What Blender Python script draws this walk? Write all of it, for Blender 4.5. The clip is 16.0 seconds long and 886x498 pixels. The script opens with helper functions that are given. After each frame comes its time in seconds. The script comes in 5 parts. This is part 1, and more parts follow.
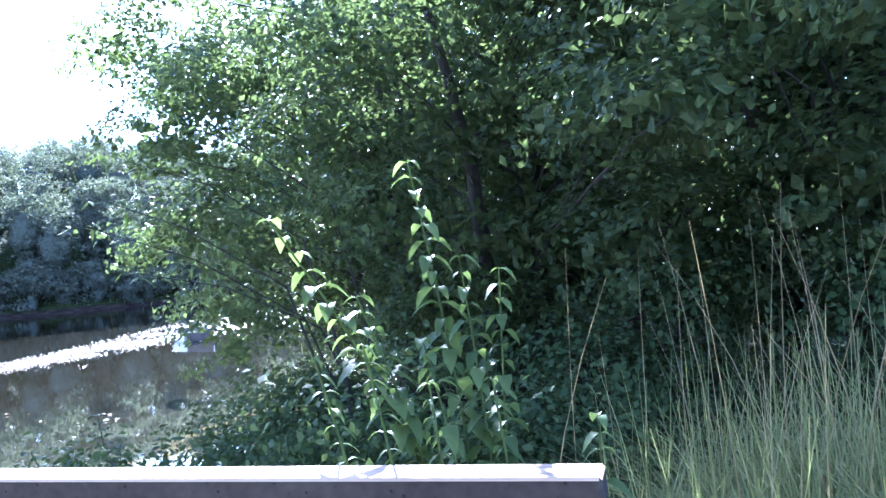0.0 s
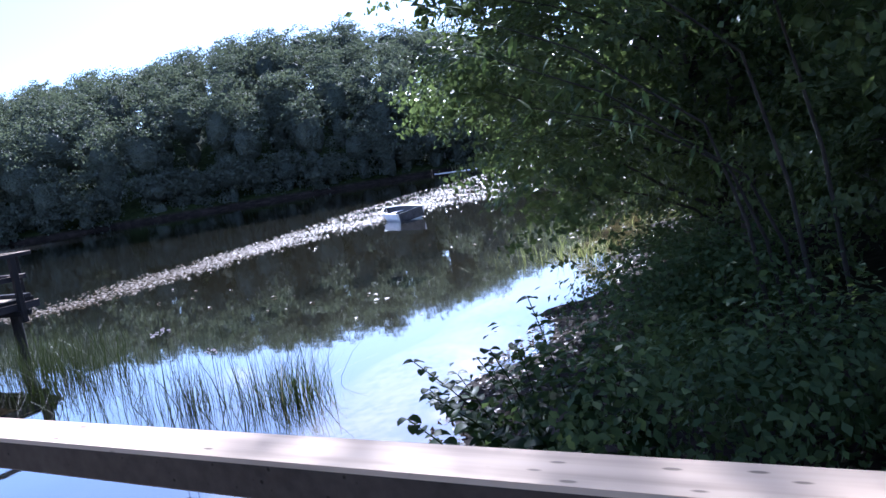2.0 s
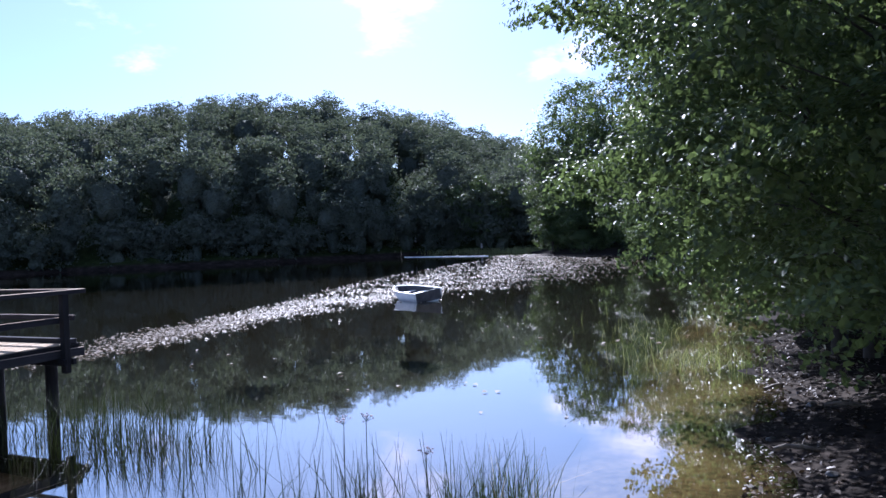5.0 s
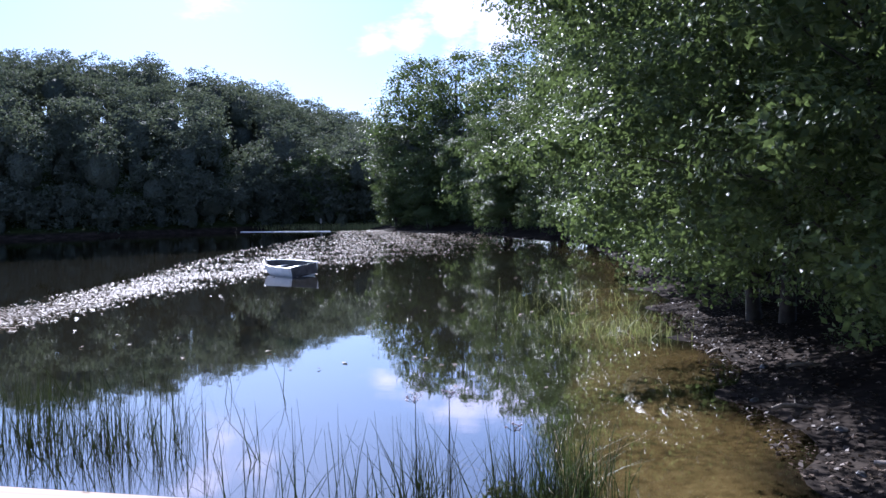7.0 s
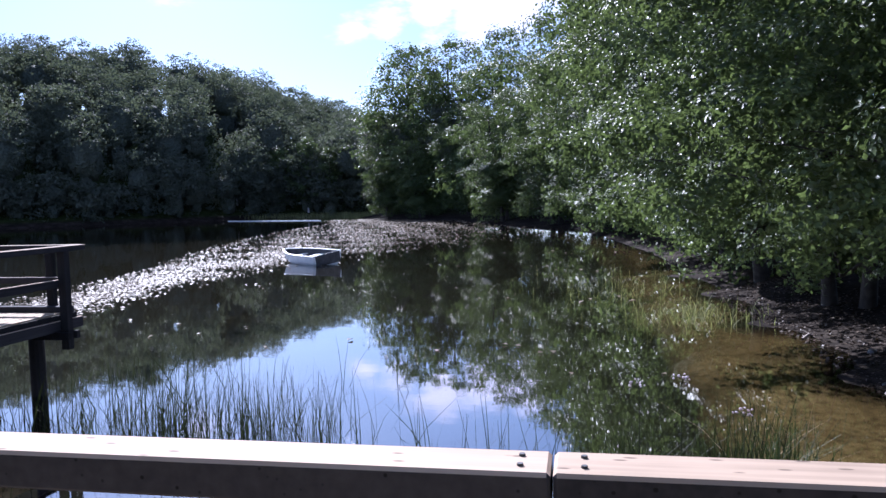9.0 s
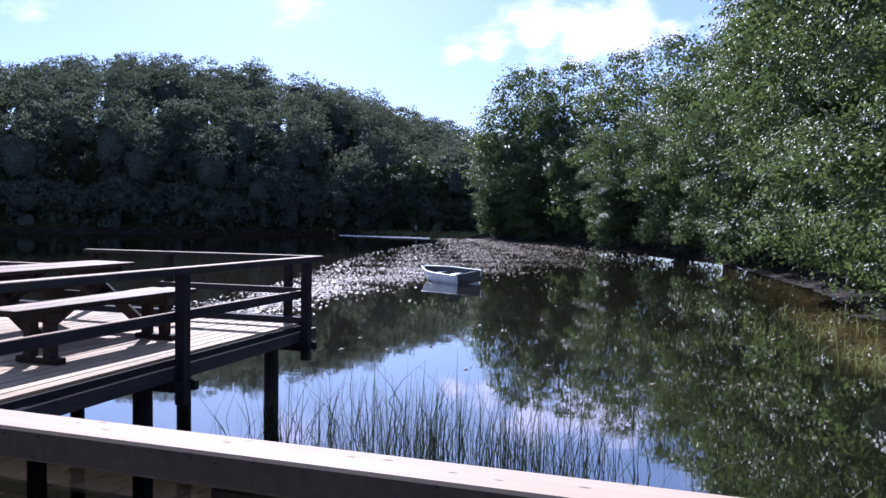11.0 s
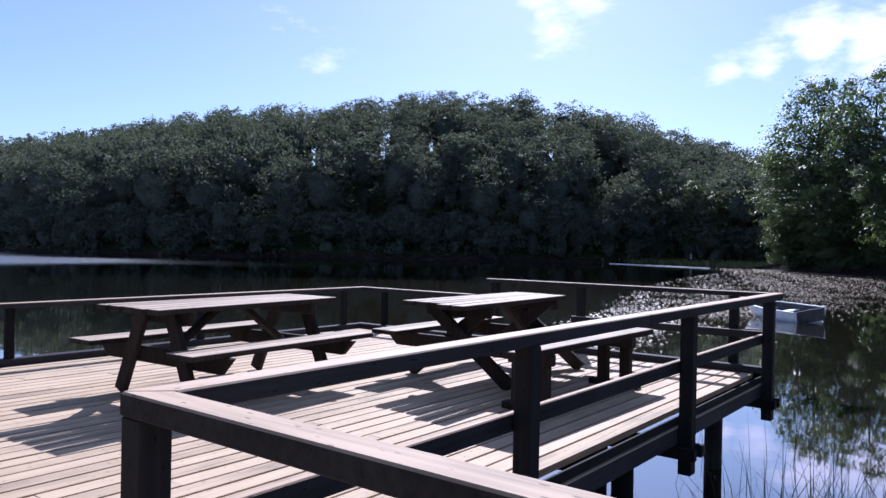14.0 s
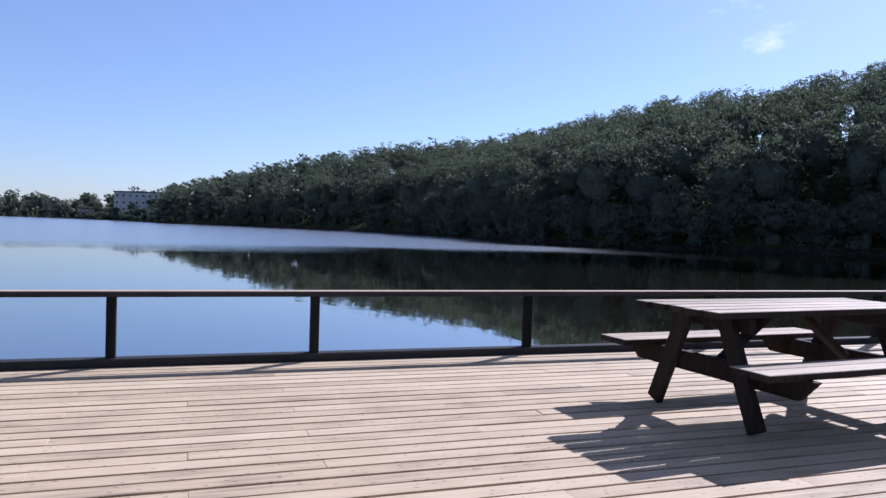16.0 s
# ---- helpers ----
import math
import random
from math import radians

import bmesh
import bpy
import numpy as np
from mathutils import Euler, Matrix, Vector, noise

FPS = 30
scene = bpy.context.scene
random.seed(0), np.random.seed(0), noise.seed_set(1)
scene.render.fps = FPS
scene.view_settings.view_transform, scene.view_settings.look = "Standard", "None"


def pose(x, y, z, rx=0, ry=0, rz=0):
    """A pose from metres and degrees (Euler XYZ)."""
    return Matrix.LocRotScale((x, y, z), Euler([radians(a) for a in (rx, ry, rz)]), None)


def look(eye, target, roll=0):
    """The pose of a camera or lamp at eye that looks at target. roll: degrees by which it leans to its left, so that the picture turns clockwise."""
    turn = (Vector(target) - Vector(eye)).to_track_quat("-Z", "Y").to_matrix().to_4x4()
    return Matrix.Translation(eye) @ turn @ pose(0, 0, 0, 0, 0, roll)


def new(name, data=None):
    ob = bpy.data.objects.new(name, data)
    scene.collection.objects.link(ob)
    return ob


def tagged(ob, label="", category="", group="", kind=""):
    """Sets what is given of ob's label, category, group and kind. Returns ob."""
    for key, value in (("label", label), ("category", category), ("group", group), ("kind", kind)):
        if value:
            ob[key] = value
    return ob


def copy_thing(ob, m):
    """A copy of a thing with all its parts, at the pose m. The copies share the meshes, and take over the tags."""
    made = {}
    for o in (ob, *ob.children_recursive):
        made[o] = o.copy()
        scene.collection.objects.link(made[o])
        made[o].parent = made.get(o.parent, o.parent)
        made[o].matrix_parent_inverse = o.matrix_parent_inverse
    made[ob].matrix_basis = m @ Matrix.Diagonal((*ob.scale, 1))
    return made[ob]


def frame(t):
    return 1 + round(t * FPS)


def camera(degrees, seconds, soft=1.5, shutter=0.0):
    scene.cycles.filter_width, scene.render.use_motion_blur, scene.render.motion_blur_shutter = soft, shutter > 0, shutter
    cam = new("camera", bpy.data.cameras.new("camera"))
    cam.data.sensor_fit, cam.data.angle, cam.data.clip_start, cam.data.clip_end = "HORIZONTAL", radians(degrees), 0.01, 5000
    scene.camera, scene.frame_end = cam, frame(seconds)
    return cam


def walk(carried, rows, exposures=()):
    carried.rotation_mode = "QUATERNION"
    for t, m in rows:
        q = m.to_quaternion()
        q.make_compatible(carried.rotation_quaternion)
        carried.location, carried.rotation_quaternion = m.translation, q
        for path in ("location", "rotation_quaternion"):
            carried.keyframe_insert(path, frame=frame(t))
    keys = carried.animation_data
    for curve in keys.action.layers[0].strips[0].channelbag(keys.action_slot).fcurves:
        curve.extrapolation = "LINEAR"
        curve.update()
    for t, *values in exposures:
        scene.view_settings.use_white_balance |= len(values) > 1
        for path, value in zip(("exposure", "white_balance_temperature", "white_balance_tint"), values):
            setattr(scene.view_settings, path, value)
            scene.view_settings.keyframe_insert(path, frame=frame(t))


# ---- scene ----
cam = camera(62.3, 16.0)
PATH = [
    (0, (1.501, 0.276, 1.277), (0.945, 2.197, 1.320), -5.0),
    (0.5, (1.005, 0.558, 1.265), (0.470, 2.485, 1.305), -6.1),
    (1, (0.491, 0.679, 1.313), (-0.396, 2.471, 1.367), -11.9),
    (1.5, (-0.086, 0.730, 1.329), (-0.891, 2.561, 1.317), -3.9),
    (2, (-0.831, 0.965, 1.249), (-1.827, 2.683, 1.008), -9.3),
    (2.5, (-1.311, 1.018, 1.284), (-2.332, 2.728, 1.100), -6.9),
    (3, (-1.888, 1.049, 1.289), (-2.941, 2.741, 1.122), -7.8),
    (3.5, (-2.440, 1.088, 1.362), (-3.439, 2.820, 1.320), -5.0),
    (6, (-5.126, 0.879, 1.300), (-5.741, 2.782, 1.276), -1.1),
    (6.5, (-5.620, 0.850, 1.285), (-6.057, 2.801, 1.258), -0.7),
    (7, (-6.090, 0.820, 1.275), (-6.512, 2.772, 1.174), -1.5),
    (7.5, (-6.560, 0.780, 1.262), (-7.173, 2.680, 1.144), -3.7),
    (8, (-7.006, 0.734, 1.250), (-7.471, 2.674, 1.106), -4.6),
    (10.5, (-9.235, 0.588, 1.254), (-9.602, 2.553, 1.186), 0.4),
    (11, (-9.712, 0.591, 1.268), (-10.327, 2.492, 1.195), 0.8),
    (11.5, (-10.196, 0.606, 1.246), (-10.974, 2.447, 1.178), 0.1),
    (12, (-10.572, 0.642, 1.263), (-11.419, 2.452, 1.200), -0.4),
    (12.5, (-10.989, 0.678, 1.256), (-11.894, 2.461, 1.205), -0.5),
    (13, (-11.372, 0.700, 1.264), (-12.364, 2.436, 1.230), -0.1),
    (13.5, (-11.759, 0.712, 1.247), (-12.863, 2.379, 1.230), 0.5),
    (14, (-12.085, 0.689, 1.252), (-13.310, 2.270, 1.243), 1.1),
    (14.5, (-12.415, 0.708, 1.249), (-13.769, 2.180, 1.240), 1.6),
    (15, (-12.754, 0.685, 1.246), (-14.254, 2.009, 1.230), 1.9),
    (15.5, (-13.114, 0.659, 1.228), (-14.815, 1.711, 1.191), 2.1),
    (16, (-13.397, 0.617, 1.209), (-15.283, 1.281, 1.147), 1.8),
]
walk(cam, [(t, look(eye, target, roll)) for t, eye, target, roll in PATH],
     exposures=[(0, 3.9, 4650, 21), (0.5, 3.7, 4600, 22), (1.0, 3.2, 4550, 23), (1.5, 2.5, 4700, 22), (2.0, 1.95, 4850, 22), (3.5, 1.43, 4950, 22), (6.0, 1.3, 5050, 22), (8.0, 1.32, 5100, 23),
                (11.0, 1.1, 5050, 25), (13.0, 0.97, 5050, 24), (14.5, 0.86, 5100, 23), (16.0, 0.78, 5100, 21)])

WATER = -1.05
SUN_YAW, SUN_ELEV = 30.5, 34.0          # degrees left of +y, degrees above the horizon


# ---- world and sun ----
def make_world():
    w = bpy.data.worlds.new("sky")
    w.use_nodes = True
    scene.world = w
    nt = w.node_tree
    nt.nodes.clear()
    N = nt.nodes.new
    out = N("ShaderNodeOutputWorld")
    bg = N("ShaderNodeBackground")
    sky = N("ShaderNodeTexSky")
    sky.sky_type = "NISHITA"
    sky.sun_disc = False
    sky.sun_elevation = radians(SUN_ELEV)
    sky.sun_rotation = radians(-SUN_YAW)
    sky.dust_density = 0.35
    sky.air_density = 1.0
    sky.ozone_density = 2.5
    bg.inputs["Strength"].default_value = 0.06
    tc = N("ShaderNodeTexCoord")
    mp = N("ShaderNodeMapping")
    mp.inputs["Scale"].default_value = (1.0, 1.0, 2.6)
    nt.links.new(tc.outputs["Generated"], mp.inputs["Vector"])
    nz = N("ShaderNodeTexNoise")
    nz.inputs["Scale"].default_value = 10.0
    nz.inputs["Detail"].default_value = 7.0
    nz.inputs["Roughness"].default_value = 0.62
    nt.links.new(mp.outputs["Vector"], nz.inputs["Vector"])
    total = None
    # cumulus banks: direction, spread, weight
    for yaw, el, spread, weight in ((17.0, 12.9, 0.05, 0.75), (14.0, 13.6, 0.06, 0.95), (11.0, 14.1, 0.07, 1.0), (7.5, 14.2, 0.075, 1.0), (4.0, 14.3, 0.07, 0.95), (0.8, 13.6, 0.06, 0.85),
                                    (-3.0, 15.0, 0.10, 0.8), (29.5, 16.0, 0.065, 0.95), (27.0, 18.8, 0.06, 0.8), (31.0, 19.5, 0.07, 0.8), (47.0, 13.6, 0.05, 0.45), (33.0, 27.0, 0.22, 0.75),
                                    (52.0, 26.0, 0.25, 0.45), (-30.0, 25.0, 0.35, 0.7), (140.0, 30.0, 0.5, 0.6), (-110.0, 30.0, 0.5, 0.6)):
        d = Vector((-math.sin(radians(yaw)) * math.cos(radians(el)), math.cos(radians(yaw)) * math.cos(radians(el)), math.sin(radians(el))))
        dist = N("ShaderNodeVectorMath")
        dist.operation = "DISTANCE"
        dist.inputs[1].default_value = d
        nt.links.new(tc.outputs["Generated"], dist.inputs[0])
        mr = N("ShaderNodeMapRange")
        mr.inputs["From Min"].default_value = spread
        mr.inputs["From Max"].default_value = 0.0
        mr.inputs["To Max"].default_value = weight
        nt.links.new(dist.outputs["Value"], mr.inputs["Value"])
        if total is None:
            total = mr.outputs["Result"]
        else:
            mx = N("ShaderNodeMath")
            mx.operation = "MAXIMUM"
            nt.links.new(total, mx.inputs[0])
            nt.links.new(mr.outputs["Result"], mx.inputs[1])
            total = mx.outputs[0]
    sm = N("ShaderNodeMath")
    sm.operation = "MULTIPLY_ADD"
    sm.inputs[1].default_value = 0.5
    nt.links.new(total, sm.inputs[0])
    nt.links.new(nz.outputs["Fac"], sm.inputs[2])
    ramp = N("ShaderNodeMapRange")
    ramp.interpolation_type = "SMOOTHSTEP"
    ramp.inputs["From Min"].default_value = 0.66
    ramp.inputs["From Max"].default_value = 0.98
    ramp.inputs["To Min"].default_value = 0.10
    nt.links.new(sm.outputs[0], ramp.inputs["Value"])
    mix = N("ShaderNodeMix")
    mix.data_type = "RGBA"
    mix.inputs["B"].default_value = (11.6, 11.1, 12.5, 1)
    nt.links.new(ramp.outputs["Result"], mix.inputs["Factor"])
    nt.links.new(sky.outputs["Color"], mix.inputs["A"])
    nt.links.new(mix.outputs["Result"], bg.inputs["Color"])
    nt.links.new(bg.outputs["Background"], out.inputs["Surface"])


make_world()
sun_data = bpy.data.lights.new("sun", "SUN")
sun_data.energy, sun_data.angle, sun_data.color = 5.0, radians(0.53), (1.0, 0.925, 0.80)
sun = new("sun", sun_data)
_s = Vector((-math.sin(radians(SUN_YAW)) * math.cos(radians(SUN_ELEV)), math.cos(radians(SUN_YAW)) * math.cos(radians(SUN_ELEV)), math.sin(radians(SUN_ELEV))))
sun.matrix_world = look(_s * 300, (0, 0, 0))


# ---- materials ----
def shader(name):
    m = bpy.data.materials.new(name)
    m.use_nodes = True
    nt = m.node_tree
    b = nt.nodes["Principled BSDF"]
    return m, nt, nt.nodes.new, nt.links.new, b


def ramp_node(N, stops):
    r = N("ShaderNodeValToRGB")
    e = r.color_ramp.elements
    while len(e) < len(stops):
        e.new(0.5)
    for k, (p, c) in enumerate(stops):
        e[k].position, e[k].color = p, (*c, 1)
    return r


def wood(name, dark, mid, light, axis=1, rough=0.75, grain=1.0, per_piece=0.35, bump=0.25, spec=0.12):
    """Weathered timber: streaks along an axis, knots, a tone of its own for every piece."""
    m, nt, N, L, b = shader(name)
    b.inputs["Specular IOR Level"].default_value = spec
    tc, mp, info = N("ShaderNodeTexCoord"), N("ShaderNodeMapping"), N("ShaderNodeObjectInfo")
    scale = [38.0 * grain] * 3
    scale[axis] = 1.6 * grain
    mp.inputs["Scale"].default_value = scale
    add = N("ShaderNodeVectorMath")
    sc = N("ShaderNodeVectorMath")
    sc.operation = "SCALE"
    sc.inputs["Scale"].default_value = 17.0
    comb = N("ShaderNodeCombineXYZ")
    for k in "XYZ":
        L(info.outputs["Random"], comb.inputs[k])
    L(comb.outputs[0], sc.inputs[0])
    L(tc.outputs["Object"], add.inputs[0])
    L(sc.outputs[0], add.inputs[1])
    L(add.outputs[0], mp.inputs["Vector"])
    n1 = N("ShaderNodeTexNoise")
    n1.inputs["Scale"].default_value, n1.inputs["Detail"].default_value = 1.0, 6.0
    L(mp.outputs[0], n1.inputs["Vector"])
    n2 = N("ShaderNodeTexNoise")
    n2.inputs["Scale"].default_value, n2.inputs["Detail"].default_value = 2.3, 4.0
    L(add.outputs[0], n2.inputs["Vector"])
    v = N("ShaderNodeTexVoronoi")
    kp = N("ShaderNodeMapping")
    ks = [7.0] * 3
    ks[axis] = 2.2
    kp.inputs["Scale"].default_value = ks
    L(add.outputs[0], kp.inputs["Vector"])
    L(kp.outputs[0], v.inputs["Vector"])
    knot = N("ShaderNodeMapRange")
    knot.inputs["From Min"].default_value, knot.inputs["From Max"].default_value = 0.05, 0.16
    knot.inputs["To Min"].default_value, knot.inputs["To Max"].default_value = 0.5, 0.0
    L(v.outputs["Distance"], knot.inputs["Value"])
    f1 = N("ShaderNodeMath")
    f1.operation = "MULTIPLY_ADD"
    f1.inputs[1].default_value = 0.55
    L(n1.outputs["Fac"], f1.inputs[0])
    f2 = N("ShaderNodeMath")
    f2.operation = "MULTIPLY"
    f2.inputs[1].default_value = 0.45
    L(n2.outputs["Fac"], f2.inputs[0])
    L(f2.outputs[0], f1.inputs[2])
    f3 = N("ShaderNodeMath")
    f3.operation = "MULTIPLY_ADD"
    f3.inputs[1].default_value = per_piece
    L(info.outputs["Random"], f3.inputs[0])
    L(f1.outputs[0], f3.inputs[2])
    f4 = N("ShaderNodeMath")
    f4.operation = "SUBTRACT"
    L(f3.outputs[0], f4.inputs[0])
    L(knot.outputs[0], f4.inputs[1])
    r = ramp_node(N, ((0.25, dark), (0.55, mid), (0.95, light)))
    L(f4.outputs[0], r.inputs["Fac"])
    L(r.outputs["Color"], b.inputs["Base Color"])
    bp = N("ShaderNodeBump")
    bp.inputs["Strength"].default_value, bp.inputs["Distance"].default_value = bump, 0.004
    L(n1.outputs["Fac"], bp.inputs["Height"])
    L(bp.outputs[0], b.inputs["Normal"])
    b.inputs["Roughness"].default_value = rough
    return m


def foliage(name, lo, hi, glow, rough=0.5, through_part=0.35, spec=0.12, relief=0.0):
    m, nt, N, L, b = shader(name)
    geo = N("ShaderNodeNewGeometry")
    tc, nz = N("ShaderNodeTexCoord"), N("ShaderNodeTexNoise")
    nz.inputs["Scale"].default_value, nz.inputs["Detail"].default_value = 0.45, 3.0
    L(tc.outputs["Object"], nz.inputs["Vector"])
    f = N("ShaderNodeMath")
    f.operation = "MULTIPLY_ADD"
    f.inputs[1].default_value = 0.6
    L(geo.outputs["Random Per Island"], f.inputs[0])
    g = N("ShaderNodeMath")
    g.operation = "MULTIPLY_ADD"
    g.inputs[1].default_value, g.inputs[2].default_value = 0.8, -0.2
    L(nz.outputs["Fac"], g.inputs[0])
    L(g.outputs[0], f.inputs[2])
    r = ramp_node(N, ((0.1, lo), (0.9, hi)))
    L(f.outputs[0], r.inputs["Fac"])
    L(r.outputs["Color"], b.inputs["Base Color"])
    b.inputs["Roughness"].default_value = rough
    b.inputs["Specular IOR Level"].default_value = spec
    tr = N("ShaderNodeBsdfTranslucent")
    if relief:
        # leaves too many to lay one by one: relief of their size
        fine, bp = N("ShaderNodeTexVoronoi"), N("ShaderNodeBump")
        fine.inputs["Scale"].default_value = 1.0 / relief
        L(tc.outputs["Object"], fine.inputs["Vector"])
        bp.inputs["Strength"].default_value, bp.inputs["Distance"].default_value = 0.8, relief * 0.8
        L(fine.outputs["Distance"], bp.inputs["Height"])
        L(bp.outputs[0], b.inputs["Normal"])
        L(bp.outputs[0], tr.inputs["Normal"])
    gl = N("ShaderNodeMix")
    gl.data_type = "RGBA"
    gl.inputs["A"].default_value, gl.inputs["B"].default_value = (*[c * 0.6 for c in glow], 1), (*glow, 1)
    L(geo.outputs["Random Per Island"], gl.inputs["Factor"])
    L(gl.outputs["Result"], tr.inputs["Color"])
    mx = N("ShaderNodeMixShader")
    mx.inputs["Fac"].default_value = through_part
    L(b.outputs[0], mx.inputs[1])
    L(tr.outputs[0], mx.inputs[2])
    L(mx.outputs[0], nt.nodes["Material Output"].inputs["Surface"])
    return m


def plain(name, lo, hi, scale=6.0, rough=0.7, metal=0.0, bump=0.15, dist=0.01):
    m, nt, N, L, b = shader(name)
    tc, nz = N("ShaderNodeTexCoord"), N("ShaderNodeTexNoise")
    nz.inputs["Scale"].default_value, nz.inputs["Detail"].default_value = scale, 6.0
    L(tc.outputs["Object"], nz.inputs["Vector"])
    r = ramp_node(N, ((0.3, lo), (0.7, hi)))
    L(nz.outputs["Fac"], r.inputs["Fac"])
    L(r.outputs["Color"], b.inputs["Base Color"])
    b.inputs["Roughness"].default_value, b.inputs["Metallic"].default_value = rough, metal
    bp = N("ShaderNodeBump")
    bp.inputs["Strength"].default_value, bp.inputs["Distance"].default_value = bump, dist
    L(nz.outputs["Fac"], bp.inputs["Height"])
    L(bp.outputs[0], b.inputs["Normal"])
    return m


def ground_material():
    """Bank soil with litter, pale silt under shallow water, deep mud blackened for light lost in murky water, rough
    grass inland.
    """
    m, nt, N, L, b = shader("ground_soil")
    tc, geo = N("ShaderNodeTexCoord"), N("ShaderNodeNewGeometry")
    n1, n2 = N("ShaderNodeTexNoise"), N("ShaderNodeTexNoise")
    n1.inputs["Scale"].default_value, n1.inputs["Detail"].default_value = 9.0, 8.0
    n2.inputs["Scale"].default_value, n2.inputs["Detail"].default_value = 0.9, 5.0
    L(tc.outputs["Object"], n1.inputs["Vector"])
    L(tc.outputs["Object"], n2.inputs["Vector"])
    add = N("ShaderNodeMath")
    add.operation = "MULTIPLY_ADD"
    add.inputs[1].default_value = 0.5
    half = N("ShaderNodeMath")
    half.operation = "MULTIPLY"
    half.inputs[1].default_value = 0.5
    L(n2.outputs["Fac"], half.inputs[0])
    L(n1.outputs["Fac"], add.inputs[0])
    L(half.outputs[0], add.inputs[2])
    # Soil colour lowered to carry the tree shade on the bank
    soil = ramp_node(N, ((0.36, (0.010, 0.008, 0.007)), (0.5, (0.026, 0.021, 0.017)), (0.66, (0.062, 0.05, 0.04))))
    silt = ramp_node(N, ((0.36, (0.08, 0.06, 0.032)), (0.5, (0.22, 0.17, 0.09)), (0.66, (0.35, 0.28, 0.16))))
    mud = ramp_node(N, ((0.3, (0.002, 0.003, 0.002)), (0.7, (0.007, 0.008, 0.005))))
    for r in (soil, silt, mud):
        L(add.outputs[0], r.inputs["Fac"])
    sep = N("ShaderNodeSeparateXYZ")
    L(geo.outputs["Position"], sep.inputs[0])

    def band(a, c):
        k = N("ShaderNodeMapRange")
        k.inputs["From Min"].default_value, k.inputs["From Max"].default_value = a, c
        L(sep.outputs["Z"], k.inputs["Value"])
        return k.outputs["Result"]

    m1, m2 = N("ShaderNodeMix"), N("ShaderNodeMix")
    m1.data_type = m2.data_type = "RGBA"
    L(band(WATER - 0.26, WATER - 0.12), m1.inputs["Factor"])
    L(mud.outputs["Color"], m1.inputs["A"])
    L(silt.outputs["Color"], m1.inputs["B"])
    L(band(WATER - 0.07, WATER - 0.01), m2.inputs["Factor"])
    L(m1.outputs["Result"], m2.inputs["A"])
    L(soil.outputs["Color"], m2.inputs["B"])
    turf = ramp_node(N, ((0.36, (0.012, 0.02, 0.007)), (0.66, (0.05, 0.065, 0.02))))
    L(add.outputs[0], turf.inputs["Fac"])
    m3 = N("ShaderNodeMix")
    m3.data_type = "RGBA"
    L(band(WATER + 0.5, WATER + 0.95), m3.inputs["Factor"])
    L(m2.outputs["Result"], m3.inputs["A"])
    L(turf.outputs["Color"], m3.inputs["B"])
    L(m3.outputs["Result"], b.inputs["Base Color"])
    b.inputs["Roughness"].default_value = 0.9
    b.inputs["Specular IOR Level"].default_value = 0.04
    bp = N("ShaderNodeBump")
    bp.inputs["Strength"].default_value, bp.inputs["Distance"].default_value = 0.6, 0.03
    L(add.outputs[0], bp.inputs["Height"])
    L(bp.outputs[0], b.inputs["Normal"])
    return m


